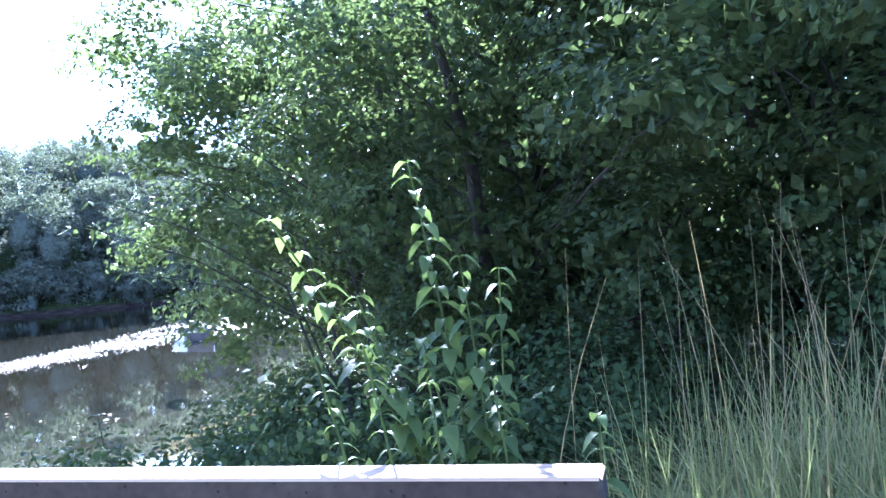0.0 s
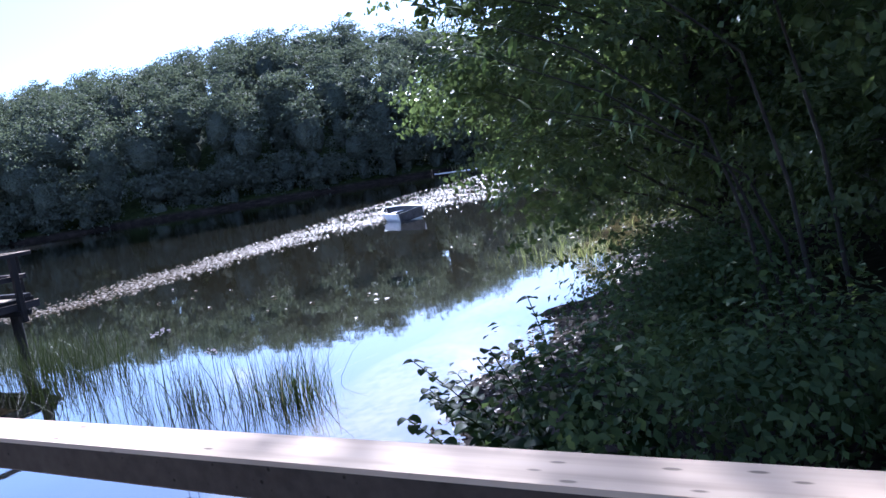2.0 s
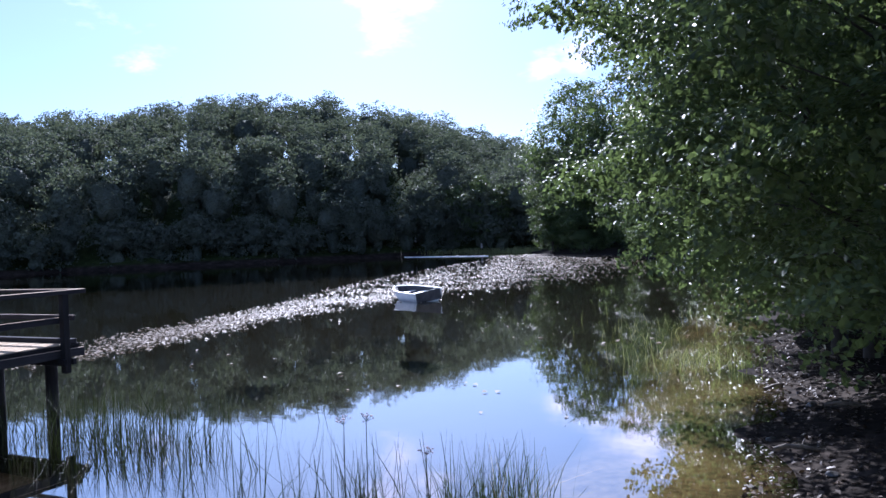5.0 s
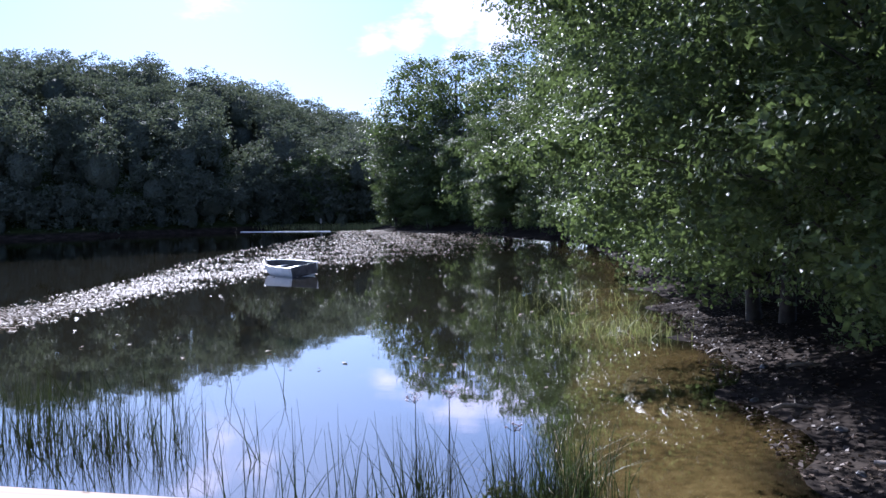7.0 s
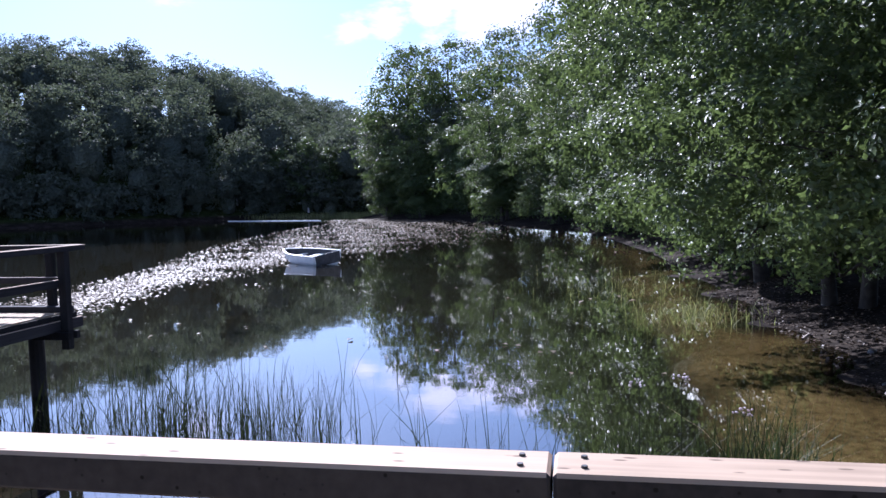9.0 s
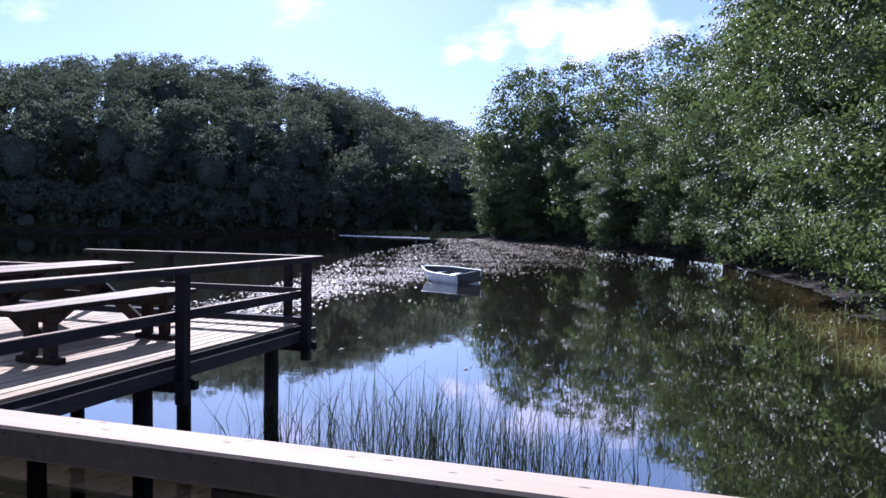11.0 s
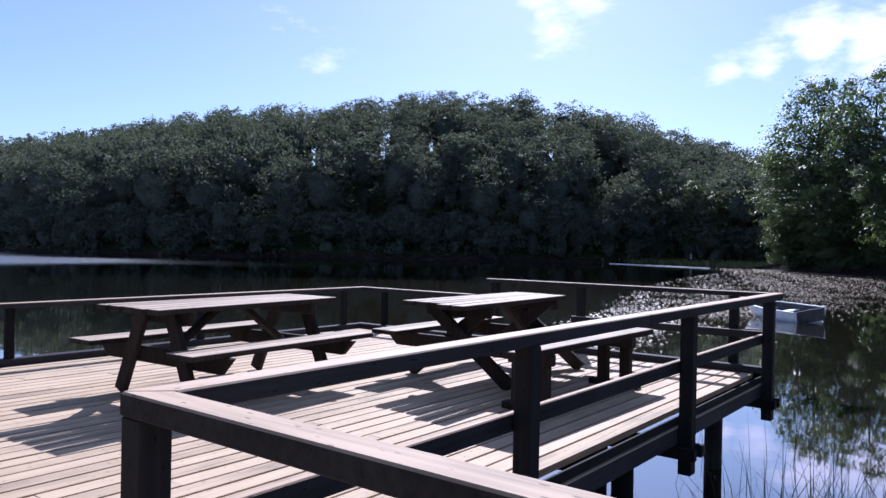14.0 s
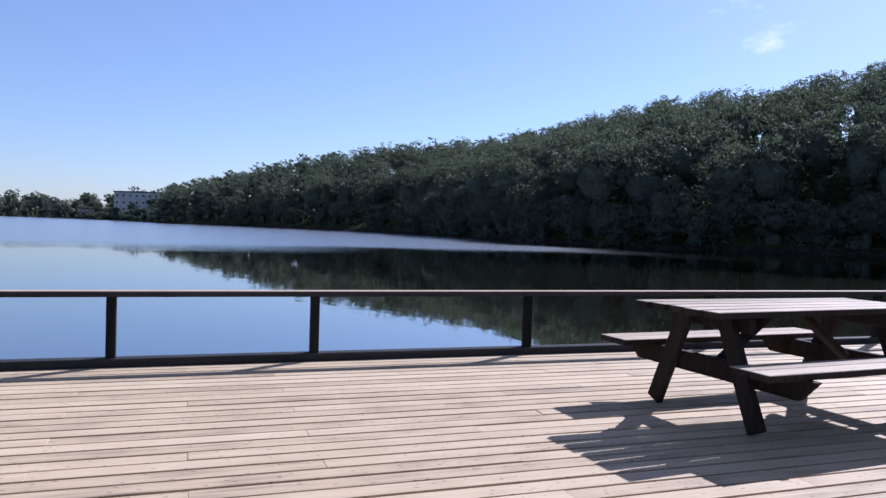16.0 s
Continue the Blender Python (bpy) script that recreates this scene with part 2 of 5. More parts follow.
def water_material():
    m, nt, N, L, b = shader("lake_water")
    nt.nodes.remove(b)
    tc, mp = N("ShaderNodeTexCoord"), N("ShaderNodeMapping")
    mp.inputs["Scale"].default_value = (0.55, 1.3, 1.0)
    mp.inputs["Rotation"].default_value = (0, 0, radians(-25))
    L(tc.outputs["Object"], mp.inputs["Vector"])
    n1, n2, n3 = N("ShaderNodeTexNoise"), N("ShaderNodeTexNoise"), N("ShaderNodeTexNoise")
    n1.inputs["Scale"].default_value, n1.inputs["Detail"].default_value = 1.4, 3.0
    n2.inputs["Scale"].default_value, n2.inputs["Detail"].default_value = 0.035, 2.0
    L(mp.outputs[0], n1.inputs["Vector"])
    L(tc.outputs["Object"], n2.inputs["Vector"])
    # a breeze ruffles the open water to the west
    sep = N("ShaderNodeSeparateXYZ")
    L(tc.outputs["Object"], sep.inputs[0])
    open_w = N("ShaderNodeMapRange")
    open_w.inputs["From Min"].default_value, open_w.inputs["From Max"].default_value = -62.0, -95.0
    L(sep.outputs["X"], open_w.inputs["Value"])
    lee = N("ShaderNodeMapRange")
    lee.inputs["From Min"].default_value, lee.inputs["From Max"].default_value = 62.0, 30.0
    L(sep.outputs["Y"], lee.inputs["Value"])
    wind = N("ShaderNodeMath")
    wind.operation = "MULTIPLY"
    L(open_w.outputs[0], wind.inputs[0])
    L(lee.outputs[0], wind.inputs[1])
    k = N("ShaderNodeMath")
    k.operation = "MULTIPLY_ADD"
    k.inputs[1].default_value = 0.9
    L(n2.outputs["Fac"], k.inputs[0])
    L(wind.outputs[0], k.inputs[2])
    k2 = N("ShaderNodeMapRange")
    k2.inputs["From Min"].default_value, k2.inputs["From Max"].default_value = 0.62, 1.1
    k2.inputs["To Min"].default_value, k2.inputs["To Max"].default_value = 0.02, 1.0
    L(k.outputs[0], k2.inputs["Value"])
    bp = N("ShaderNodeBump")
    bp.inputs["Distance"].default_value = 0.05
    # a light ripple west of the deck
    west = N("ShaderNodeMapRange")
    west.inputs["From Min"].default_value, west.inputs["From Max"].default_value = -21.0, -34.0
    west.inputs["To Min"].default_value, west.inputs["To Max"].default_value = 0.0, 0.055
    L(sep.outputs["X"], west.inputs["Value"])
    both = N("ShaderNodeMath")
    L(k2.outputs[0], both.inputs[0])
    L(west.outputs[0], both.inputs[1])
    L(both.outputs[0], bp.inputs["Strength"])
    L(n1.outputs["Fac"], bp.inputs["Height"])
    gl, tr, lw = N("ShaderNodeBsdfGlossy"), N("ShaderNodeBsdfTransparent"), N("ShaderNodeLayerWeight")
    fr = N("ShaderNodeMath")
    fr.operation = "POWER"
    fr.inputs[1].default_value = 1.7
    L(lw.outputs["Facing"], fr.inputs[0])
    gl.inputs["Roughness"].default_value = 0.02
    rr = N("ShaderNodeMapRange")
    rr.inputs["To Min"].default_value, rr.inputs["To Max"].default_value = 0.02, 0.22
    L(k2.outputs[0], rr.inputs["Value"])
    L(rr.outputs[0], gl.inputs["Roughness"])
    tr.inputs["Color"].default_value = (0.58, 0.53, 0.36, 1)
    lw.inputs["Blend"].default_value = 0.5
    L(bp.outputs[0], gl.inputs["Normal"])
    L(bp.outputs[0], lw.inputs["Normal"])
    mx = N("ShaderNodeMixShader")
    L(fr.outputs[0], mx.inputs["Fac"])
    L(tr.outputs[0], mx.inputs[1])
    L(gl.outputs[0], mx.inputs[2])
    L(mx.outputs[0], nt.nodes["Material Output"].inputs["Surface"])
    return m


M = {
    "plank": wood("deck_board_wood", (0.13, 0.10, 0.072), (0.435, 0.328, 0.214), (0.60, 0.468, 0.318), axis=1, per_piece=0.24, bump=0.3),
    "plank_x": wood("beam_wood_x", (0.12, 0.09, 0.07), (0.40, 0.31, 0.25), (0.62, 0.51, 0.43), axis=0),
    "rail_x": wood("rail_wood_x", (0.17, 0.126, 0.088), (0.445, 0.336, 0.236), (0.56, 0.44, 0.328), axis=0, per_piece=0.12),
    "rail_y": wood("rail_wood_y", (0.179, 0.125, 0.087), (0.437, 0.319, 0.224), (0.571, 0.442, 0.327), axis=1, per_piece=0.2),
    # Posts, piles and under-deck timbers: near black, shade put into the colour
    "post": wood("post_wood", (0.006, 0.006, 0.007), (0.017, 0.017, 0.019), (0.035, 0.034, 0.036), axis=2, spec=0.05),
    # Dark copy of the rail wood: shade of the sides put into colour
    "shaded_wood": wood("shaded_rail_wood", (0.014, 0.014, 0.016), (0.036, 0.035, 0.039), (0.066, 0.064, 0.068), axis=1, per_piece=0.2, spec=0.05),
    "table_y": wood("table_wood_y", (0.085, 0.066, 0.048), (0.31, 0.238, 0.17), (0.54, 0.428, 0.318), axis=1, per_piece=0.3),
    # Table legs and board sides, likewise darkened in colour for their shade
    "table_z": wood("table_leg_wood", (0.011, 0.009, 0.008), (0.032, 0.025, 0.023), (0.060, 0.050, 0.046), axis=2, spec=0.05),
    "leaf": foliage("tree_leaves", (0.020, 0.038, 0.018), (0.105, 0.14, 0.062), (0.19, 0.26, 0.075), through_part=0.3, spec=0.09, rough=0.42, relief=0.12),
    # Far leaves kept paler and greyer: part of the haze is in their colour
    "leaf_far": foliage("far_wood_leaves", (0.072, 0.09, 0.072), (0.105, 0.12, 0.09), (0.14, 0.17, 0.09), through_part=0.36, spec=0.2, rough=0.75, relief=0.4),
    "leaf_bush": foliage("bush_leaves", (0.03, 0.058, 0.024), (0.085, 0.115, 0.052), (0.12, 0.17, 0.05), through_part=0.28, spec=0.05),
    "leaf_herb": foliage("herb_leaves", (0.045, 0.08, 0.03), (0.12, 0.17, 0.07), (0.20, 0.28, 0.07), through_part=0.35, spec=0.12),
    "leaf_dark": foliage("bramble_leaves", (0.010, 0.022, 0.009), (0.028, 0.05, 0.017), (0.10, 0.18, 0.02), rough=0.5, through_part=0.2, spec=0.05),
    "grass": foliage("grass_blades", (0.13, 0.16, 0.065), (0.34, 0.34, 0.16), (0.28, 0.32, 0.10), rough=0.5),
    "reed": foliage("reed_blades", (0.014, 0.022, 0.008), (0.05, 0.058, 0.025), (0.04, 0.055, 0.015), rough=0.5, through_part=0.2),
    "reed_green": foliage("green_reed_blades", (0.022, 0.04, 0.012), (0.075, 0.11, 0.038), (0.08, 0.12, 0.03), rough=0.5, through_part=0.22),
    "straw": foliage("straw_stalks", (0.22, 0.17, 0.09), (0.42, 0.35, 0.21), (0.30, 0.25, 0.12), rough=0.6),
    "lily": foliage("floating_leaves", (0.10, 0.084, 0.058), (0.33, 0.262, 0.20), (0.12, 0.10, 0.055), rough=0.5, through_part=0.15, spec=0.05),
    # Litter lowered in colour with the soil, for the bank's shade
    "litter": foliage("leaf_litter", (0.03, 0.021, 0.014), (0.18, 0.135, 0.10), (0.08, 0.055, 0.03), rough=0.5, through_part=0.12, spec=0.3),
    "bark": plain("bark", (0.016, 0.014, 0.012), (0.05, 0.043, 0.037), 9.0, 0.9, bump=0.8, dist=0.03),
    "birch_bark": plain("birch_bark", (0.30, 0.29, 0.27), (0.62, 0.60, 0.57), 3.0, 0.8, bump=0.3),
    "ground": ground_material(),
    "water": water_material(),
    "hull": plain("boat_hull_paint", (0.66, 0.70, 0.74), (0.80, 0.82, 0.84), 5.0, 0.4, bump=0.05),
    "hull_in": plain("boat_inside_paint", (0.035, 0.036, 0.04), (0.10, 0.10, 0.11), 5.0, 0.6, bump=0.05),
    "rubber": plain("dark_rubber", (0.015, 0.016, 0.018), (0.05, 0.05, 0.055), 8.0, 0.6),
    "render_wall": plain("pale_render_wall", (0.30, 0.31, 0.31), (0.42, 0.42, 0.41), 0.4, 0.85, bump=0.05),
    "brown_wall": plain("brown_timber_wall", (0.12, 0.09, 0.07), (0.22, 0.17, 0.13), 0.8, 0.8, bump=0.05),
    "roof": plain("roof_felt", (0.05, 0.045, 0.045), (0.11, 0.10, 0.10), 1.2, 0.8),
    "pane": plain("dark_window_glass", (0.02, 0.025, 0.03), (0.05, 0.055, 0.06), 1.0, 0.08, bump=0.0),
    "petal": plain("pale_petals", (0.55, 0.42, 0.46), (0.75, 0.66, 0.68), 40.0, 0.6, bump=0.0),
    "stone": plain("wet_stone", (0.03, 0.03, 0.03), (0.12, 0.11, 0.10), 12.0, 0.35, bump=0.5, dist=0.02),
    "driftwood": plain("bleached_driftwood", (0.16, 0.13, 0.10), (0.36, 0.31, 0.26), 20.0, 0.8, bump=0.4),
    "white": plain("white_float_paint", (0.62, 0.62, 0.60), (0.80, 0.80, 0.78), 3.0, 0.5),
}


# ---- mesh helpers ----
def part(name, bm, material, parent=None, label=""):
    me = bpy.data.meshes.new(name)
    bm.to_mesh(me)
    bm.free()
    return part_from(name, me, material, parent, label)


def part_from(name, me, material, parent=None, label=""):
    if not me.materials:
        me.materials.append(material)
    ob = new(name, me)
    if parent is not None:
        ob.parent = parent
    if label:
        ob["label"] = label
    return ob


def lit_top(ob, top):
    """Paints a timber's top as sunlit; its other faces carry shade in their colour."""
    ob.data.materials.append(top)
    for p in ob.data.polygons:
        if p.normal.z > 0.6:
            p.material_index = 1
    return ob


def thing(name, m, label, category, group="", kind=""):
    ob = new(name)
    ob.empty_display_size = 0.2
    ob.matrix_world = m
    return tagged(ob, label, category, group, kind)


def box(x0, x1, y0, y1, z0, z1, bevel=0.006, bm=None, m=None):
    """A bevelled timber from corner to corner."""
    own = bmesh.new()
    bmesh.ops.create_cube(own, size=1.0)
    for v in own.verts:
        v.co = Vector(((x0 + x1) / 2 + v.co.x * (x1 - x0), (y0 + y1) / 2 + v.co.y * (y1 - y0), (z0 + z1) / 2 + v.co.z * (z1 - z0)))
    if bevel:
        bmesh.ops.bevel(own, geom=own.edges[:], offset=bevel, segments=1, affect="EDGES")
    if m is not None:
        bmesh.ops.transform(own, matrix=m, verts=own.verts)
    if bm is None:
        return own
    tmp = bpy.data.meshes.new("tmp")
    own.to_mesh(tmp)
    own.free()
    bm.from_mesh(tmp)
    bpy.data.meshes.remove(tmp)
    return bm


def beam(p, q, w, h, bevel=0.006):
    """A timber of section w x h from p to q (h upright as far as may be)."""
    p, q = Vector(p), Vector(q)
    d = q - p
    length = d.length
    y = d.normalized()
    x = y.cross(Vector((0, 0, 1)))
    x = x.normalized() if x.length > 1e-4 else Vector((1, 0, 0))
    z = x.cross(y)
    rot = Matrix((x, y, z)).transposed().to_4x4()
    return box(-w / 2, w / 2, 0, length, -h / 2, h / 2, bevel, m=Matrix.Translation(p) @ rot)


def raw_mesh(name, verts, faces):
    """verts (n, 3) and equal-sided faces (m, k) as one mesh."""
    verts, faces = np.asarray(verts, dtype=np.float32), np.asarray(faces, dtype=np.int32)
    me = bpy.data.meshes.new(name)
    me.vertices.add(len(verts))
    me.vertices.foreach_set("co", verts.ravel())
    k = faces.shape[1]
    me.loops.add(faces.size)
    me.loops.foreach_set("vertex_index", faces.ravel())
    me.polygons.add(len(faces))
    me.polygons.foreach_set("loop_start", np.arange(0, faces.size, k, dtype=np.int32))
    me.update(calc_edges=True)
    return me


def unit(a):
    return a / np.maximum(np.linalg.norm(a, axis=-1, keepdims=True), 1e-9)


def leaves(rng, pos, normal, length, width):
    """Folded pointed leaves, one quad each: arrays of verts and faces."""
    n = len(pos)
    normal = unit(normal)
    a = unit(np.cross(normal, rng.normal(size=(n, 3))))
    b = np.cross(normal, a)
    length, width = np.reshape(length, (-1, 1)) * np.ones((n, 1)), np.reshape(width, (-1, 1)) * np.ones((n, 1))
    lift = normal * width * 0.35
    v = np.stack([pos + a * length, pos + b * width + lift, pos - a * length, pos - b * width + lift], 1).reshape(-1, 3)
    f = np.arange(4 * n).reshape(-1, 4)
    return v, f


def tubes(paths, sides=6):
    """Tapered limbs: each path is a list of (point, radius)."""
    vs, fs, base = [], [], 0
    for path in paths:
        pts = np.array([p for p, _ in path], float)
        for i, (p, r) in enumerate(path):
            d = unit(pts[min(i + 1, len(pts) - 1)] - pts[max(i - 1, 0)])
            x = unit(np.cross(d, [0.3, 0.9, 0.31]))
            y = np.cross(d, x)
            for k in range(sides):
                an = 2 * math.pi * k / sides
                vs.append(np.asarray(p) + (x * math.cos(an) + y * math.sin(an)) * r)
        for i in range(len(path) - 1):
            for k in range(sides):
                k2 = (k + 1) % sides
                fs.append((base + i * sides + k, base + i * sides + k2, base + (i + 1) * sides + k2, base + (i + 1) * sides + k))
        base += len(path) * sides
    return np.array(vs), np.array(fs)


def blades(rng, pos, height, lean, width, droop=0.3, segs=3):
    """Grass or reed blades: tapering bent ribbons."""
    n = len(pos)
    ang = rng.uniform(0, 2 * math.pi, n)
    d = np.stack([np.cos(ang), np.sin(ang), np.zeros(n)], 1)
    side = np.stack([-np.sin(ang + rng.normal(0, 0.8, n)), np.cos(ang), np.zeros(n)], 1)
    rows = []
    for s in range(segs + 1):
        u = s / segs
        c = pos + d * (lean * height * (u ** 1.8))[:, None]
        c[:, 2] += height * (u - droop * lean * u * u)
        w = width * (1 - 0.85 * u)
        rows.append(c - side * w[:, None])
        rows.append(c + side * w[:, None])
    v = np.stack(rows, 1)
    k = 2 * (segs + 1)
    f = []
    for s in range(segs):
        f.append(np.stack([np.arange(n) * k + 2 * s, np.arange(n) * k + 2 * s + 1, np.arange(n) * k + 2 * s + 3, np.arange(n) * k + 2 * s + 2], 1))
    return v.reshape(-1, 3), np.concatenate(f)


# ---- the lake and its banks ----
SHORE = np.array([(-2.6, -4), (-2.9, 1.5), (-3.3, 4.2), (-3.9, 6.2), (-4.2, 8.0), (-4.3, 10.5), (-4.2, 12.6), (-4.5, 16), (-4.6, 20.6), (-5.0, 31), (-6.5, 45), (-9, 59),
                  (-15, 68), (-21, 84), (-34, 97), (-44, 118), (-60, 122), (-72, 108), (-88, 92), (-102, 76), (-114, 63), (-142, 57), (-205, 55),
                  (-260, 32), (-335, -8), (-470, -52), (-560, -120), (-500, -260), (-200, -90), (-60, -22), (-25, -9), (-8, -6)], float)


def shore_distance(x, y):
    """Metres from the waterline, positive on land."""
    p = np.stack([np.ravel(x), np.ravel(y)], 1).astype(float)
    a, b = SHORE, np.roll(SHORE, -1, 0)
    best = np.full(len(p), 1e9)
    inside = np.zeros(len(p), bool)
    for (ax, ay), (bx, by) in zip(a, b):
        ex, ey = bx - ax, by - ay
        t = np.clip(((p[:, 0] - ax) * ex + (p[:, 1] - ay) * ey) / (ex * ex + ey * ey), 0, 1)
        best = np.minimum(best, np.hypot(p[:, 0] - ax - t * ex, p[:, 1] - ay - t * ey))
        cross = ((ay > p[:, 1]) != (by > p[:, 1])) & (p[:, 0] < (bx - ax) * (p[:, 1] - ay) / ((by - ay) + 1e-12) + ax)
        inside ^= cross
    return np.where(inside, -best, best).reshape(np.shape(x))


# skyline: degrees left of +y, height of the wooded ridge's ground above the deck, metres from shore to ridge
SKY_B = np.array([-180, -60, -20, 0, 8, 14, 18, 24, 30, 36, 42, 49, 57, 66, 74, 82, 87, 92, 97, 103, 130, 180], float)
SKY_H = np.array([0.5, 0.5, 1, 1.5, 2, 7, 12, 19, 22, 22.5, 22, 18, 18, 17.5, 18.2, 16.2, 12.2, 7.6, 4, 2.5, 1, 0.5], float)


def land_height(x, y):
    x, y = np.asarray(x, float), np.asarray(y, float)
    d = shore_distance(x, y)
    bearing = np.degrees(np.arctan2(-(x + 11), y - 0.7))
    hill = np.interp(bearing, SKY_B, SKY_H)
    far = np.clip((np.hypot(x + 11, y) - 70) / 40, 0, 1)
    hill = hill * far + 0.4 * (1 - far)
    up = np.clip(d, 0, None)
    near = 1.0 * (1 - np.exp(-up * 0.24))
    rise = near + (hill + 0.3) * np.clip((up - 2) / 50, 0, 1) ** 0.8
    down = np.clip(-d, 0, None)
    shelf = np.where((x > -9) & (y < 24), 0.075, 0.16)
    depth = np.minimum(down * shelf, 0.2) + np.clip(down - 2.0, 0, 9) * 0.22
    wob = 0.035 * np.sin(x * 1.9 + 1.3 * np.sin(y * 0.8)) * np.sin(y * 2.3 + 0.7)
    wob = wob + 0.03 * np.sin(x * 0.9 + y * 1.7) * np.clip(1 - np.abs(d) / 3, 0, 1)
    return WATER + np.where(d > 0, rise, -depth) + wob * np.clip(np.abs(d) / 0.9 + 0.45, 0, 1)


def axis_steps(lo, a, b, hi, fine, grow=1.16):
    mid = list(np.arange(a, b + fine / 2, fine))
    up, down, s = [], [], fine
    v = mid[-1]
    while v < hi:
        s = min(s * grow, 90)
        v += s
        up.append(v)
    s, v = fine, mid[0]
    while v > lo:
        s = min(s * grow, 90)
        v -= s
        down.append(v)
    return np.array(down[::-1] + mid + up)


def build_ground():
    xs, ys = axis_steps(-1800, -10, 7, 1800, 0.28), axis_steps(-1800, -2, 24, 1800, 0.28)
    gx, gy = np.meshgrid(xs, ys)
    z = land_height(gx, gy)
    v = np.stack([gx.ravel(), gy.ravel(), z.ravel()], 1)
    w, h = len(xs), len(ys)
    i = (np.arange(h - 1)[:, None] * w + np.arange(w - 1)[None]).ravel()
    f = np.stack([i, i + 1, i + w + 1, i + w], 1)
    me = raw_mesh("ground", v, f)
    me.polygons.foreach_set("use_smooth", np.ones(len(f), bool))
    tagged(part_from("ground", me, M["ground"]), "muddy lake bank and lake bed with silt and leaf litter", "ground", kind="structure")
    xs, ys = np.linspace(-640, 20, 40), np.linspace(-300, 160, 30)
    gx, gy = np.meshgrid(xs, ys)
    w, h = len(xs), len(ys)
    i = (np.arange(h - 1)[:, None] * w + np.arange(w - 1)[None]).ravel()
    me = raw_mesh("water", np.stack([gx.ravel(), gy.ravel(), np.full(gx.size, WATER)], 1), np.stack([i, i + 1, i + w + 1, i + w], 1))
    wob = part_from("water", me, M["water"])
    wob.visible_shadow = False
    tagged(wob, "calm dark lake water mirroring sky and trees", "water", kind="structure")


build_ground()


# ---- boardwalk, deck and their railings ----
RZ = 0.83                      # top of the handrail
EX0, EX1 = -14.04, -13.93      # cap of the deck's east railing
NY = 8.81                      # north edge of the high railing
WX = -19.80                    # west edge
DECK_S = -2.4


def railing(name, label, caps, mids, posts):
    """caps, mids: boxes with their wood; posts: (x, y, bottom, top, size)."""
    r = thing(name, pose(0, 0, 0), label, "railing")
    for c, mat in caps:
        cap = lit_top(part("cap_rail", box(*c, bevel=0.006), M["shaded_wood"], r), M[mat])
        if abs(c[0] - EX0 - 0.002) < 0.001:
            mitre(cap, 0, EX0 + 0.002, 1.752, 1.0)
        if c[0] == EX0 and abs(c[2] - 1.754) < 0.001:
            mitre(cap, 1, 1.754, EX0, 1.0)
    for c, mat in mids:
        lit_top(part("mid_rail", box(*c, bevel=0.006), M["shaded_wood"], r), M[mat])
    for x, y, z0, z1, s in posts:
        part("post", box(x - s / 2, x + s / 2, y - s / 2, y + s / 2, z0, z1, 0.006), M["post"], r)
    return r


def mitre(ob, along, end, across0, slope):
    """Cuts a cap's end on the slant, to meet the cap that turns the corner."""
    other = 1 - along
    for v in ob.data.vertices:
        if abs(v.co[along] - end) < 0.02:
            v.co[along] += (v.co[other] - across0) * slope
    return ob


